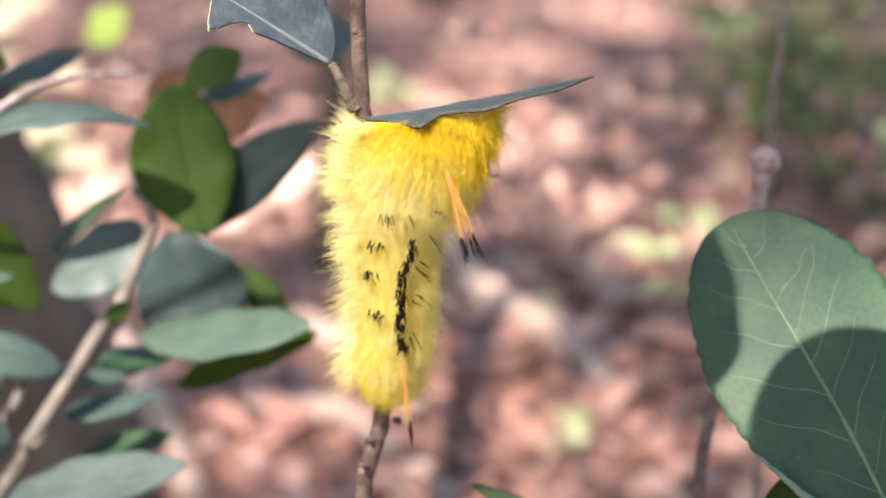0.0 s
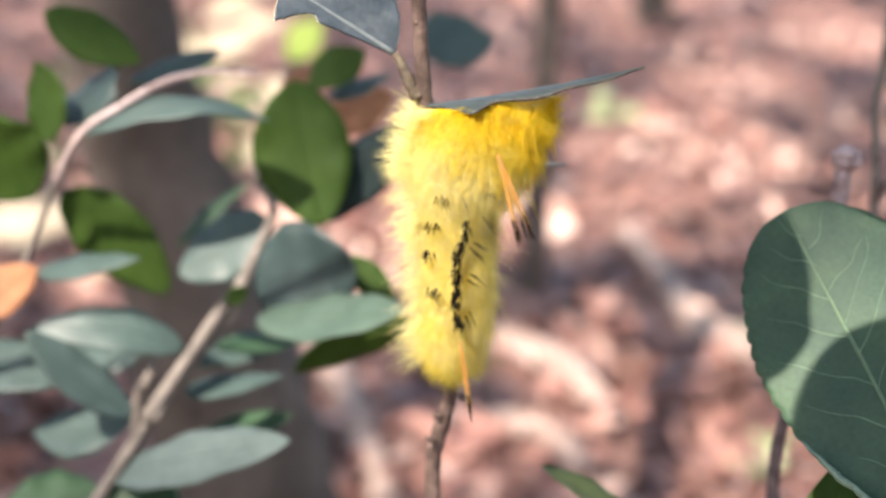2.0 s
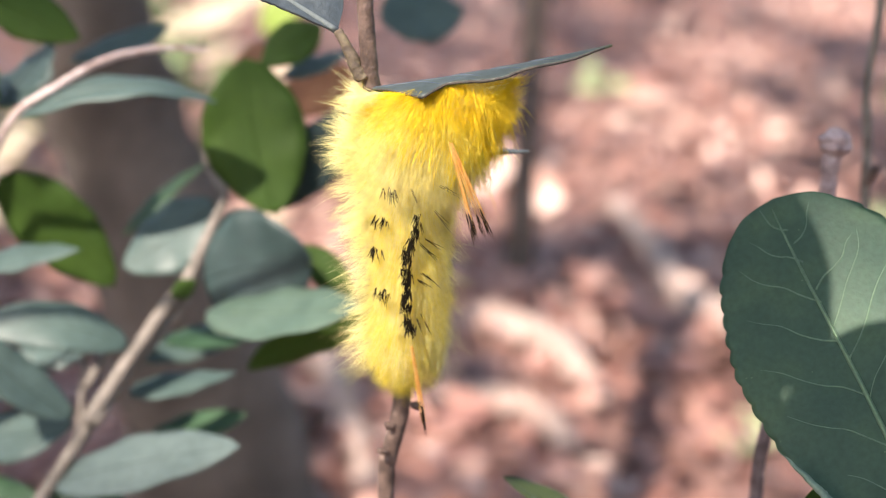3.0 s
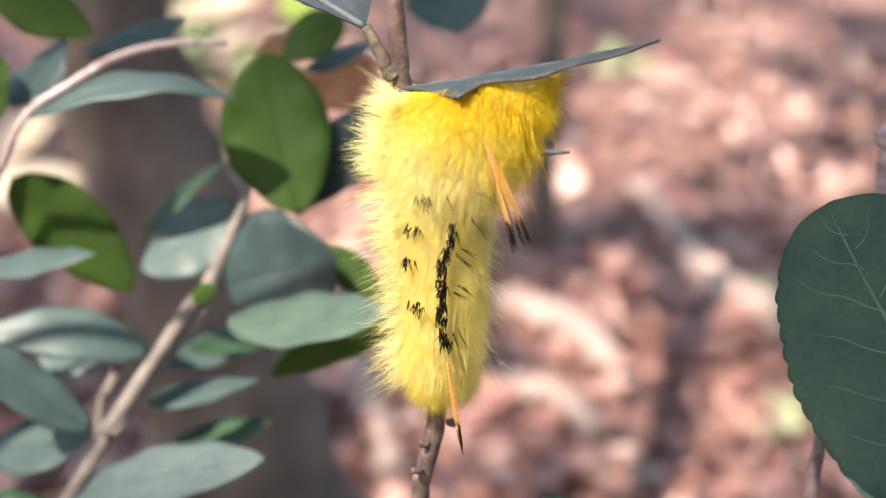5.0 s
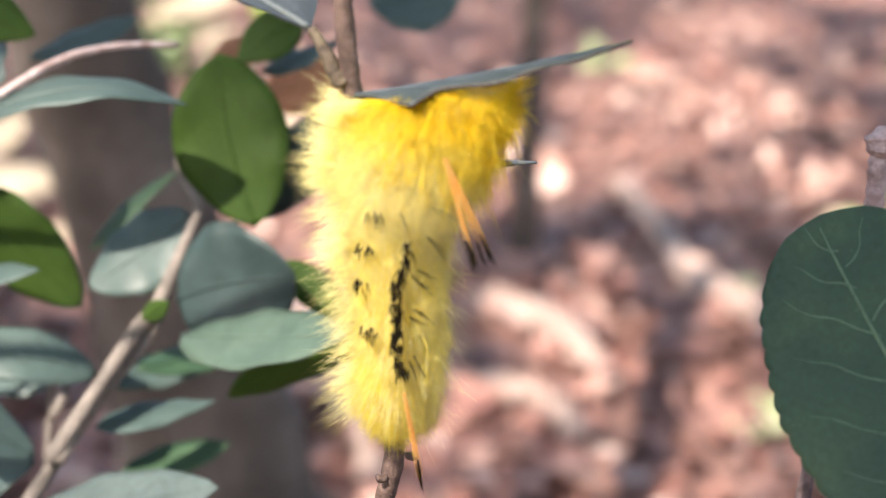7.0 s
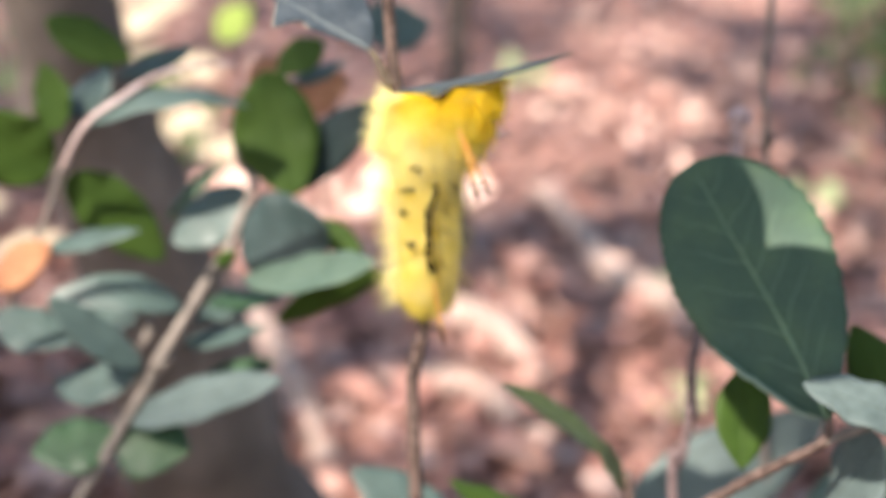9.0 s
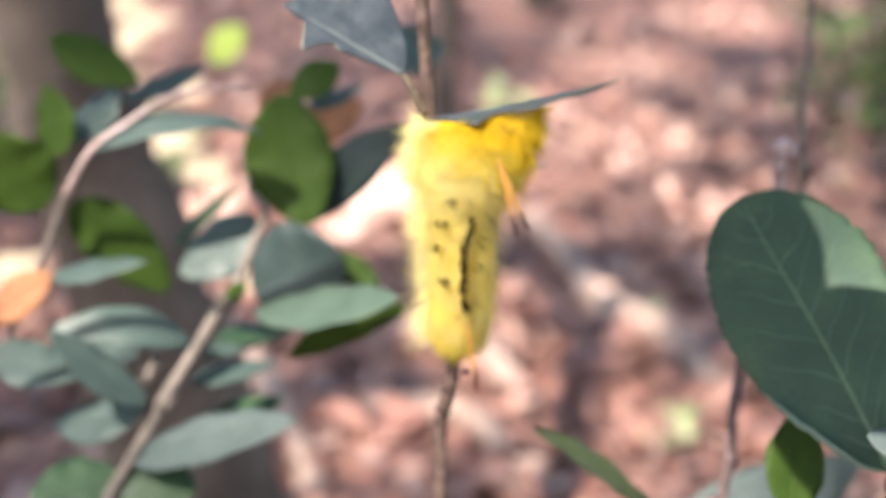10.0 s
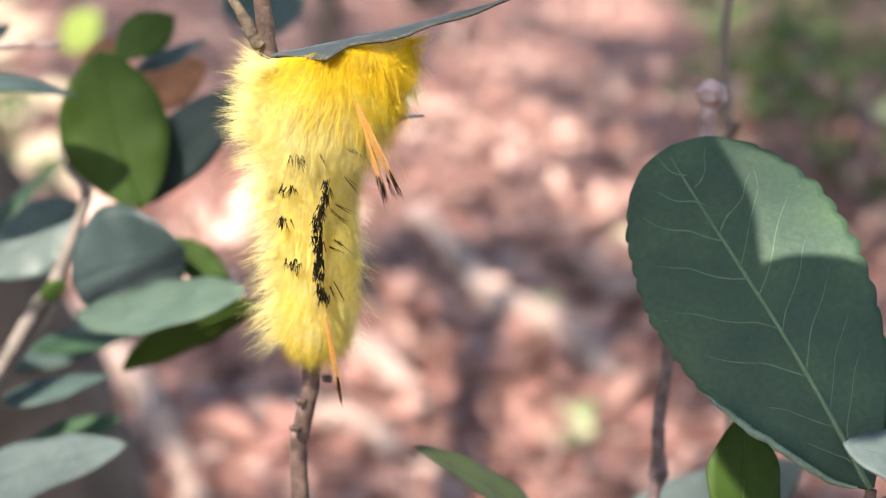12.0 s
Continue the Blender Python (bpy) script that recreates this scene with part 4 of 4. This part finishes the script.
# ---- the sprig with the broad leaf ----
SPRIG_BASE = (0.004, -0.012, 0.0)
sprig = thing("broadleaf_sprig", SPRIG_BASE, "low twig carrying a broad toothed dark green leaf", "sprig")
KNEE = (0.0676, -0.0227, 0.3307)
stem("stem", [(0.004, -0.012, -0.01), (0.005, -0.013, 0.16), (0.0267, -0.0125, 0.2949), (0.0413, -0.0135, 0.3066), (0.0544, -0.016, 0.3169), (0.0612, -0.02, 0.3227), (0.0668, -0.0225, 0.327), KNEE], [0.0018, 0.0015, 0.0012, 0.001, 0.00085, 0.0008, 0.0008, 0.0006], BARK, sprig, seg=12, per=10, rough=0.25)
stem("side_twig", [(0.0668, -0.0225, 0.327), (0.0716, -0.024, 0.3297), (0.0788, -0.026, 0.3331)], [0.0007, 0.0007, 0.0006], PALE_BARK, sprig, seg=10, per=8, rough=0.2)


def broad_leaf():
    m, length = blade_frame(KNEE, (0.0489, 0.0015, 0.3635), (-0.08, -0.87, 0.42))

    def margin(us, ws, teeth, depth):
        """Half width in millimetres along the blade, with rounded teeth that grow towards the tip."""
        def w(u):
            t = abs(math.sin(math.pi * teeth * u ** 1.15)) ** 0.55
            return float(np.interp(u, us, ws)) * 0.001 * (1 - depth * (0.35 + 0.65 * u) * (1 - t) + 0.012 * noise.noise((u * 23, teeth, 0))) + 0.00002
        return w
    shape = margin([0, 0.05, 0.14, 0.25, 0.4, 0.53, 0.6, 0.7, 0.83, 0.91, 0.955, 0.98, 0.993, 1], [0.4, 3.3, 5.8, 8.3, 10.8, 11.8, 11.95, 11.3, 9.7, 7.6, 5.7, 4.0, 2.2, 0.1], 19, 0.05)
    wide = margin([0, 0.09, 0.22, 0.3, 0.43, 0.55, 0.66, 0.74, 0.85, 0.9, 0.95, 0.98, 0.993, 1], [0.4, 3.8, 7.9, 9.7, 11.6, 12.7, 12.9, 12.5, 10.1, 8.5, 6.2, 4.2, 2.3, 0.1], 15, 0.055)
    v, f, h = blade(length, shape, wide, 190, 14, 0.04, 0.09, 0.05, 0.035, 0.00028, 2.2)
    lip = lambda u, x: 0.0018 * max(0.0, 1 - abs(u - 0.17) / 0.24) * min(1.0, abs(x) / shape(u)) ** 7 if x < 0 else 0.0
    v = [(x, y, z + lip(y / length, x)) for x, y, z in v]
    ob = part("broad_leaf", mesh("broad_leaf", v, f, BIGLEAF), sprig, "broad dark green leaf with rounded teeth and pale veins")
    ob.matrix_local = Matrix.Translation(-Vector(SPRIG_BASE)) @ m
    rib = [(0.0004 * math.sin(5 * u) - 0.0002, u * length, h(u, 0) + 0.00018) for u in (0, 0.2, 0.4, 0.6, 0.8, 0.9, 0.97)]
    part("midrib", mesh("midrib", *tube(rib, [0.00040, 0.00032, 0.00025, 0.0002, 0.00014, 0.0001, 0.00005], 8, 6, 0.1), VEIN), ob, "pale green midrib")
    for side, starts in ((-1, (0.05, 0.16, 0.31, 0.44, 0.58, 0.70, 0.81, 0.90)), (1, (0.09, 0.19, 0.31, 0.42, 0.53, 0.63, 0.73, 0.86))):
        for k, u in enumerate(starts):
            reach, rise = (0.76, 0.15) if side < 0 else (0.68, 0.21)
            if u > 0.7:
                reach, rise = 0.6, 0.10
            line = []
            for s in (0.0, 0.2, 0.4, 0.6, 0.8, 1.0):
                uu = min(u + rise * s + 0.006 * math.sin(9 * s + 2.1 * k), 0.985)
                x = side * reach * (shape if side < 0 else wide)(uu) * s
                line.append((x, uu * length, h(uu, x) + 0.00013))
            fine = 0.7 if k % 2 and side > 0 else 1.0
            part("vein", mesh("vein", *tube(line, [0.00010 * fine, 0.00008 * fine, 0.00006 * fine, 0.00002], 6, 5, 0.1), VEIN), ob)
    # Added strip: light caught by the lower left edge, put into colour.
    rim = [(-shape(u), u * length, h(u, -shape(u)) + lip(u, -shape(u))) for u in np.linspace(0.015, 0.40, 30)]
    part("lit_edge_strip", mesh("lit_edge_strip", *tube(rim, [0.00022, 0.00042, 0.00040, 0.00045, 0.00030, 0.00008], 8, 2, 0.4), LIT_RIM), ob, "pale strip imitating light on the leaf edge")


broad_leaf()
leaf(sprig, (0.0565, -0.012, 0.3187), (0.0577, -0.004, 0.3334), 0.0092, BACKLIT, (0.3, -0.8, 0.4), 1.0, 0.8, 0.2, label="small fresh green leaf")
leaf(sprig, (0.0788, -0.03, 0.3327), (0.0627, -0.03, 0.3382), 0.0085, SKYLIT_LEAF, (0.1, -0.5, 0.85), 0.8, 0.6, 0.1, wave=0.1, label="grey-green leaf with a ragged tip, sky light in its colour")
leaf(sprig, (0.0782, -0.018, 0.3278), (0.0732, -0.004, 0.3396), 0.009, BACKLIT, (-0.2, -0.8, 0.4), label="fresh green leaf")
leaf(sprig, (0.0751, -0.022, 0.3279), (0.0685, -0.014, 0.3132), 0.014, SKYLIT_LEAF, (-0.2, -0.65, 0.75), label="pale grey-green leaf")
leaf(sprig, (0.0392, 0.0700, 0.2753), (0.0818, 0.0760, 0.2987), 0.019, SKYLIT_LEAF, (0.45, -0.6, 0.6), 0.9, 0.7, 0.05, label="grey-green leaf")
leaf(sprig, (0.0758, 0.0620, 0.2817), (0.0976, 0.0660, 0.2968), 0.013, SUNLIT_LEAF, (0.0, -0.6, 0.8), label="pale green sunlit leaf")

# Sprigs added above, out of view, only to throw leaf shadows on the broad leaf.
OVER_BASE = (0.12, 0.05, 0.0)
over = thing("unseen_shading_sprig", OVER_BASE, "unseen added sprig whose leaves shade the broad leaf", "sprig")
stem("stem", [(0.12, 0.05, -0.01), (0.125, 0.045, 0.25), Vector((0.115, 0.02, 0.42)), Vector((0.07, -0.01, 0.475)), Vector((0.03, -0.04, 0.49))], [0.002, 0.0016, 0.0013, 0.001, 0.0007], BARK, over, seg=10, per=8, rough=0.2)
def overhang(plant, place, way, length, width, up=0.13):
    c = Vector(place) + TO_SUN * up
    d = Vector(way).normalized() * length / 2
    leaf(plant, c - d, c + d, width, GREEN, TO_SUN, 0.95, 0.6, 0.05, label="dark green leaf")
overhang(over, (0.0649, -0.014, 0.3408), (1, 0.1, 0.15), 0.031, 0.025, 0.13)
overhang(over, (0.0625, 0, 0.3637), (1, 0.0, -0.4), 0.018, 0.005, 0.16)
# Two more unseen blockers, added to change the leaf's shade over time.
sway = thing("unseen_swaying_shader", (-0.17, -0.09, 0.0), "unseen added sprig that moves shade over the broad leaf", "sprig")
stem("stem", [(-0.17, -0.09, -0.01), (-0.175, -0.09, 0.3), (-0.14, -0.08, 0.46), (-0.07, -0.07, 0.49), (-0.03, -0.062, 0.48)], [0.002, 0.0016, 0.0013, 0.001, 0.0007], BARK, sway, seg=10, per=8, rough=0.2)
overhang(sway, (0.049, -0.004, 0.3526), (0.2, 0.0, 1), 0.036, 0.024, 0.13)
overhang(sway, (0.0508, -0.007, 0.3392), (0.5, 0.0, -0.6), 0.020, 0.013, 0.12)
drift = thing("unseen_swaying_shader", (0.13, -0.03, 0.0), "unseen added sprig that moves shade over the broad leaf", "sprig")
stem("stem", [(0.13, -0.03, -0.01), (0.13, -0.04, 0.3), (0.10, -0.045, 0.46), (0.06, -0.05, 0.49)], [0.002, 0.0016, 0.001, 0.0007], BARK, drift, seg=10, per=8, rough=0.2)
overhang(drift, (0.0617, -0.002, 0.3567), (0.8, 0.0, 0.6), 0.026, 0.017, 0.15)

# The bare twig behind it, with a bud at its broken end.
BUDTWIG_BASE = (0.062, 0.03, 0.0)
budtwig = thing("bare_twig", BUDTWIG_BASE, "bare brown twig ending in a pale round bud", "twig")
stem("stem", [(0.062, 0.03, -0.01), (0.058, 0.028, 0.18), (0.0483, 0.02, 0.2987), (0.0492, 0.021, 0.3076), (0.0503, 0.0213, 0.314), (0.0507, 0.0215, 0.3165), (0.0508, 0.0222, 0.3191), (0.0509, 0.023, 0.3243), (0.0524, 0.0255, 0.3335)],
     [0.0015, 0.0012, 0.00095, 0.00085, 0.00085, 0.0013, 0.0009, 0.00085, 0.0009], TWIG_DARK, budtwig, seg=14, per=10, rough=0.25)
stem("tip_stem", [(0.0524, 0.0255, 0.3335), (0.057, 0.031, 0.3554), (0.0576, 0.0316, 0.3628), (0.0581, 0.0316, 0.365)], [0.0009, 0.00105, 0.00115, 0.0011], PINK_BARK, budtwig, "pale weathered twig end", seg=14, per=10, rough=0.3)
stem("bud", [(0.058, 0.0316, 0.3641), (0.058, 0.0316, 0.3651), (0.058, 0.0316, 0.3665), (0.0579, 0.0316, 0.3677)], [0.0011, 0.0021, 0.0021, 0.0007], PINK_BARK, budtwig, "pale knobbly bud", seg=14, per=8, rough=0.3)

# A curled narrow leaf below.
STRIP_BASE = (0.04, 0.018, 0.0)
strip_twig = thing("low_sprig", STRIP_BASE, "low sprig with a narrow curled green leaf", "sprig")
stem("stem", [(0.04, 0.018, -0.01), (0.040, 0.018, 0.16), (0.0405, 0.016, 0.2945), (0.0397, 0.0155, 0.3048)], [0.0012, 0.001, 0.0008, 0.0007], BARK, strip_twig, seg=10, per=8)
leaf(strip_twig, (0.0397, 0.0155, 0.3044), (0.0342, 0.0125, 0.3148), 0.0052, OLIVE, (0.75, -0.3, 0.6), 0.7, 0.6, 0.3, label="narrow folded green leaf")
leaf(strip_twig, (0.0371, 0.014, 0.3104), (0.0187, 0.0086, 0.325), 0.0054, OLIVE, (0.45, -0.35, 0.75), 0.8, 0.6, 0.3, droop=0.05, label="narrow folded green leaf")
leaf(strip_twig, (0.0296, 0.016, 0.2942), (0.0102, 0.01, 0.3072), 0.008, BACKLIT, (0.3, -0.5, 0.8), label="fresh green leaf")
leaf(strip_twig, (0.0119, 0.03, 0.2876), (-0.0097, 0.03, 0.3011), 0.012, GREY_LEAF, (0.3, -0.5, 0.8), label="grey-green leaf")

# A thin dark shoot behind the bud.
SHOOT_BASE = (0.075, 0.075, 0.0)
shoot = thing("thin_shoot", SHOOT_BASE, "thin dark upright shoot", "shoot")
stem("stem", [(0.075, 0.075, -0.01), (0.072, 0.075, 0.2), (0.0669, 0.07, 0.3463), (0.0656, 0.07, 0.367), (0.0665, 0.07, 0.38), (0.066, 0.07, 0.3962)], [0.0011, 0.0009, 0.0008, 0.0007, 0.0007, 0.0006], PALE_BARK, shoot, seg=10, per=8, rough=0.3)
stem("snag", [(0.0666, 0.07, 0.3534), (0.0679, 0.068, 0.357)], [0.0008, 0.0005], BARK, shoot, seg=8, per=4)

# ---- the shrub beside it ----
SHRUB_BASE = (-0.226, -0.113, 0.0)
shrub = thing("evergreen_shrub", SHRUB_BASE, "shrub with pale branches and oval grey-green leaves", "shrub")
stem("branch", [(-0.226, -0.113, -0.01), (-0.1372, -0.0291, 0.16), (-0.0553, 0.0465, 0.3045), (-0.0509, 0.0490, 0.3130), (-0.0451, 0.0530, 0.3227), (-0.0409, 0.0600, 0.3303), (-0.0389, 0.0620, 0.3325), (-0.0364, 0.0660, 0.3398), (-0.0341, 0.0680, 0.3467), (-0.0378, 0.072, 0.3507), (-0.0395, 0.075, 0.3582)],
     [0.0022, 0.0017, 0.0012, 0.0012, 0.0011, 0.0012, 0.0013, 0.0009, 0.0008, 0.0007, 0.0005], PALE_BARK, shrub, seg=12, per=9, rough=0.2)
stem("branch", [(-0.0496, 0.049, 0.313), (-0.0451, 0.055, 0.3212), (-0.041, 0.06, 0.3267), (-0.0382, 0.062, 0.3309)], [0.0009, 0.0009, 0.0008, 0.0007], PALE_BARK, shrub, seg=10, per=8)
stem("branch", [(-0.0696, 0.058, 0.3509), (-0.0626, 0.052, 0.3603), (-0.0567, 0.054, 0.3648), (-0.051, 0.06, 0.3685), (-0.0451, 0.066, 0.3699), (-0.038, 0.072, 0.3697)], [0.0007, 0.0006, 0.0006, 0.0006, 0.0005, 0.0004], PINKWOOD, shrub, "pinkish sunlit branch", seg=10, per=8, rough=0.2)
stem("branch", [(-0.0832, 0.06, 0.3208), (-0.0747, 0.06, 0.3396), (-0.0696, 0.058, 0.3509)], [0.0007, 0.0006, 0.0006], PALE_BARK, shrub, seg=10, per=6)
stem("branch", [(-0.0587, 0.07, 0.3117), (-0.058, 0.075, 0.316), (-0.0601, 0.08, 0.3222)], [0.0009, 0.0008, 0.0006], PALE_BARK, shrub, seg=8, per=6)
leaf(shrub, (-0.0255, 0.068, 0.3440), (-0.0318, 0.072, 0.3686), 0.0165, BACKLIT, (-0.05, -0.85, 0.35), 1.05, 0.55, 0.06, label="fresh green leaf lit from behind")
leaf(shrub, (-0.0360, 0.0630, 0.3337), (-0.0174, 0.0580, 0.3398), 0.0178, SHADED_SLATE, (0.20, -0.88, 0.35), 0.9, 0.50, 0.10, droop=0.1, wave=0.05, label="glossy leaf with shade put into its slate-green colour")
leaf(shrub, (-0.0345, 0.0600, 0.3294), (-0.0049, 0.0340, 0.3387), 0.0110, SUNLIT_LEAF, (0.1, -0.62, 0.8), 0.9, 0.6, 0.08, label="pale grey-green leaf")
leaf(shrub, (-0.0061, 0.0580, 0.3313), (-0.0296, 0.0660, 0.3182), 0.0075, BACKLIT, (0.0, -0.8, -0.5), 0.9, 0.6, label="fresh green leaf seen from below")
leaf(shrub, (-0.0709, 0.065, 0.3482), (-0.0534, 0.07, 0.3299), 0.0128, BACKLIT, (0.2, -0.85, -0.3), 0.8, 0.6, label="dark green leaf seen from below")
leaf(shrub, (-0.036, 0.07, 0.3449), (-0.0505, 0.066, 0.3341), 0.0131, GREY_LEAF, (-0.1, -0.7, 0.7), 0.9, 0.6, label="grey-green leaf")
leaf(shrub, (-0.0469, 0.058, 0.3233), (-0.0708, 0.05, 0.3273), 0.0086, GREY_LEAF, (-0.1, -0.62, 0.8), 0.8, 0.6, 0.1, droop=0.5, label="arched grey-green leaf")
leaf(shrub, (-0.0527, 0.048, 0.3142), (-0.0679, 0.04, 0.3295), 0.0078, GREY_LEAF, (0.1, -0.62, 0.8), 0.9, 0.6, 0.12, label="grey-green leaf")
leaf(shrub, (-0.0558, 0.047, 0.3034), (-0.0237, 0.04, 0.3146), 0.0110, SKYLIT_LEAF, (0.35, -0.5, 0.8), 0.85, 0.6, 0.06, droop=0.12, label="broad grey-green leaf")
leaf(shrub, (-0.0461, 0.055, 0.3162), (-0.0315, 0.066, 0.3176), 0.0058, GREY_LEAF, (0.0, -0.5, 0.85), 0.8, 0.7, label="pale grey-green leaf")
leaf(shrub, (-0.0465, 0.066, 0.3053), (-0.0321, 0.075, 0.3075), 0.0062, GREEN, (0.0, -0.5, 0.85), label="dark green leaf")
leaf(shrub, (-0.0535, 0.05, 0.3124), (-0.0732, 0.055, 0.3073), 0.0097, GREY_LEAF, (0.0, -0.62, 0.8), label="grey-green leaf")
leaf(shrub, (-0.0622, 0.0520, 0.3601), (-0.0323, 0.0580, 0.3630), 0.0085, GREY_LEAF, (0.05, -0.35, 0.95), 0.9, 0.6, 0.1, droop=0.55, label="long arched grey-green leaf")
leaf(shrub, (-0.0553, 0.08, 0.3361), (-0.0421, 0.085, 0.3486), 0.0041, GREEN, (0.2, -0.3, 0.9), droop=0.15, label="narrow green leaf")
leaf(shrub, (-0.0222, 0.085, 0.3729), (-0.0312, 0.08, 0.3664), 0.0076, BACKLIT, (0.3, -0.7, 0.5), label="small green leaf")
leaf(shrub, (-0.0287, 0.085, 0.3641), (-0.0176, 0.09, 0.3689), 0.0062, GREY_LEAF, (-0.2, -0.5, 0.8), label="grey-green leaf")
leaf(shrub, (-0.0310, 0.077, 0.3425), (-0.0068, 0.07, 0.3635), 0.0100, SHADED_SLATE, (0.3, -0.8, 0.5), label="dark blue-green leaf")
leaf(shrub, (-0.0319, 0.098, 0.358), (-0.0192, 0.098, 0.3638), 0.0100, DRY, (0.1, -0.8, 0.5), label="dry orange-brown leaf")
leaf(shrub, (-0.0727, 0.062, 0.3793), (-0.0571, 0.066, 0.371), 0.0090, BACKLIT, (0.2, -0.7, 0.5), label="fresh green leaf")
leaf(shrub, (-0.0682, 0.06, 0.3602), (-0.0627, 0.068, 0.3704), 0.0135, GREY_LEAF, (-0.35, -0.5, 0.8), label="grey-green leaf")
leaf(shrub, (-0.0691, 0.056, 0.3583), (-0.0735, 0.06, 0.3711), 0.0100, BACKLIT, (-0.2, -0.8, -0.3), label="dark green leaf")
leaf(shrub, (-0.0618, 0.08, 0.3142), (-0.0769, 0.085, 0.3158), 0.0103, GREY_LEAF, (0.1, -0.6, 0.75), label="pale grey-green leaf")
leaf(shrub, (-0.0441, 0.068, 0.321), (-0.0307, 0.085, 0.3197), 0.0069, GREEN, (0.0, -0.5, 0.85), label="dark green leaf")
leaf(shrub, (-0.066, 0.085, 0.365), (-0.0516, 0.095, 0.371), 0.0065, GREY_LEAF, (-0.1, -0.5, 0.85), label="narrow grey-green leaf")
leaf(shrub, (-0.0529, 0.075, 0.3163), (-0.0371, 0.085, 0.3171), 0.0075, GREY_LEAF, (0.0, -0.5, 0.85), label="pale grey-green leaf")
leaf(shrub, (-0.0404, 0.06, 0.3317), (-0.0361, 0.059, 0.3345), 0.0030, BACKLIT, (0.0, -0.9, 0.3), label="tiny green leaf bud")
leaf(shrub, (-0.0743, 0.06, 0.3477), (-0.0846, 0.055, 0.3628), 0.0179, BACKLIT, (0.2, -0.8, -0.3), label="dark green leaf seen from below")
leaf(shrub, (-0.075, 0.06, 0.3342), (-0.0536, 0.055, 0.3393), 0.0069, GREY_LEAF, (0.1, -0.5, 0.85), label="grey-green leaf")
leaf(shrub, (-0.0581, 0.047, 0.3014), (-0.0433, 0.045, 0.298), 0.0151, GREEN, (0.0, -0.7, 0.7), label="dark green leaf")
leaf(shrub, (-0.0582, 0.047, 0.3009), (-0.073, 0.04, 0.2983), 0.0133, GREEN, (0.0, -0.6, 0.8), label="dark green leaf")
leaf(shrub, (-0.0206, 0.13, 0.3704), (-0.0057, 0.14, 0.372), 0.0145, GREY_LEAF, (0.0, -0.8, 0.6), label="grey-green leaf")
leaf(shrub, (-0.0835, 0.055, 0.3223), (-0.0659, 0.05, 0.3178), 0.0110, GREY_LEAF, (0.0, -0.6, 0.8), label="grey-green leaf")
leaf(shrub, (-0.0867, 0.06, 0.3262), (-0.0717, 0.055, 0.3365), 0.0083, DRY, (0.0, -0.8, 0.5), label="dry orange leaf")
leaf(shrub, (-0.0207, 0.0660, 0.3396), (-0.0114, 0.0640, 0.3319), 0.0055, BACKLIT, (0.1, -0.8, 0.4), label="dark green leaf edge on")
leaf(shrub, (-0.0414, 0.1000, 0.3623), (-0.0323, 0.1000, 0.3675), 0.0070, DRY, (0.0, -0.8, 0.5), label="dry orange leaf")
stem("branch", [(-0.0621, 0.0750, 0.3011), (-0.0620, 0.0780, 0.3133), (-0.0616, 0.0800, 0.3228)], [0.0006, 0.0006, 0.0005], PALE_BARK, shrub, seg=8, per=6)


# A young shoot with one bright leaf, farther back.
LIME_BASE = (-0.165, 0.56, 0.0)
lime = thing("young_shoot", LIME_BASE, "slender shoot topped by a bright lime leaf", "shoot")
stem("stem", [(-0.165, 0.56, -0.01), (-0.16, 0.555, 0.2), (-0.152, 0.548, 0.325)], [0.001, 0.0008, 0.0005], BARK, lime, seg=8, per=8)
leaf(lime, (-0.152, 0.548, 0.325), (-0.135, 0.545, 0.343), 0.016, LIME, (0.1, -0.9, 0.3), label="bright lime leaf lit through")


def motions():
    """Two added sprigs, unseen overhead, stir as in wind and move their shade over the broad leaf."""
    def shifted(base, dx, dy, dz):
        return pose(base[0] + dx, base[1] + dy, base[2] + dz)
    a, b = sway["base"], drift["base"]
    walk(sway, [(0, shifted(a, -0.010, 0, 0)), (1.2, shifted(a, -0.009, 0, 0)), (2.7, shifted(a, -0.005, 0, 0)), (4.3, shifted(a, 0.002, 0, 0)),
                (6.7, shifted(a, 0.003, 0, 0)), (8.3, shifted(a, 0, 0, 0)), (10, shifted(a, 0.001, 0, 0)), (12, shifted(a, -0.001, 0, 0))])
    walk(drift, [(0, shifted(b, 0.038, 0, 0.010)), (2.7, shifted(b, 0.034, 0, 0.010)), (4.3, shifted(b, 0, 0, 0)), (5.5, shifted(b, -0.001, 0, 0)), (6.7, shifted(b, 0.002, 0, 0.001)),
                 (8.3, shifted(b, 0.036, 0, 0.010)), (12, shifted(b, 0.038, 0, 0.010))])


motions()
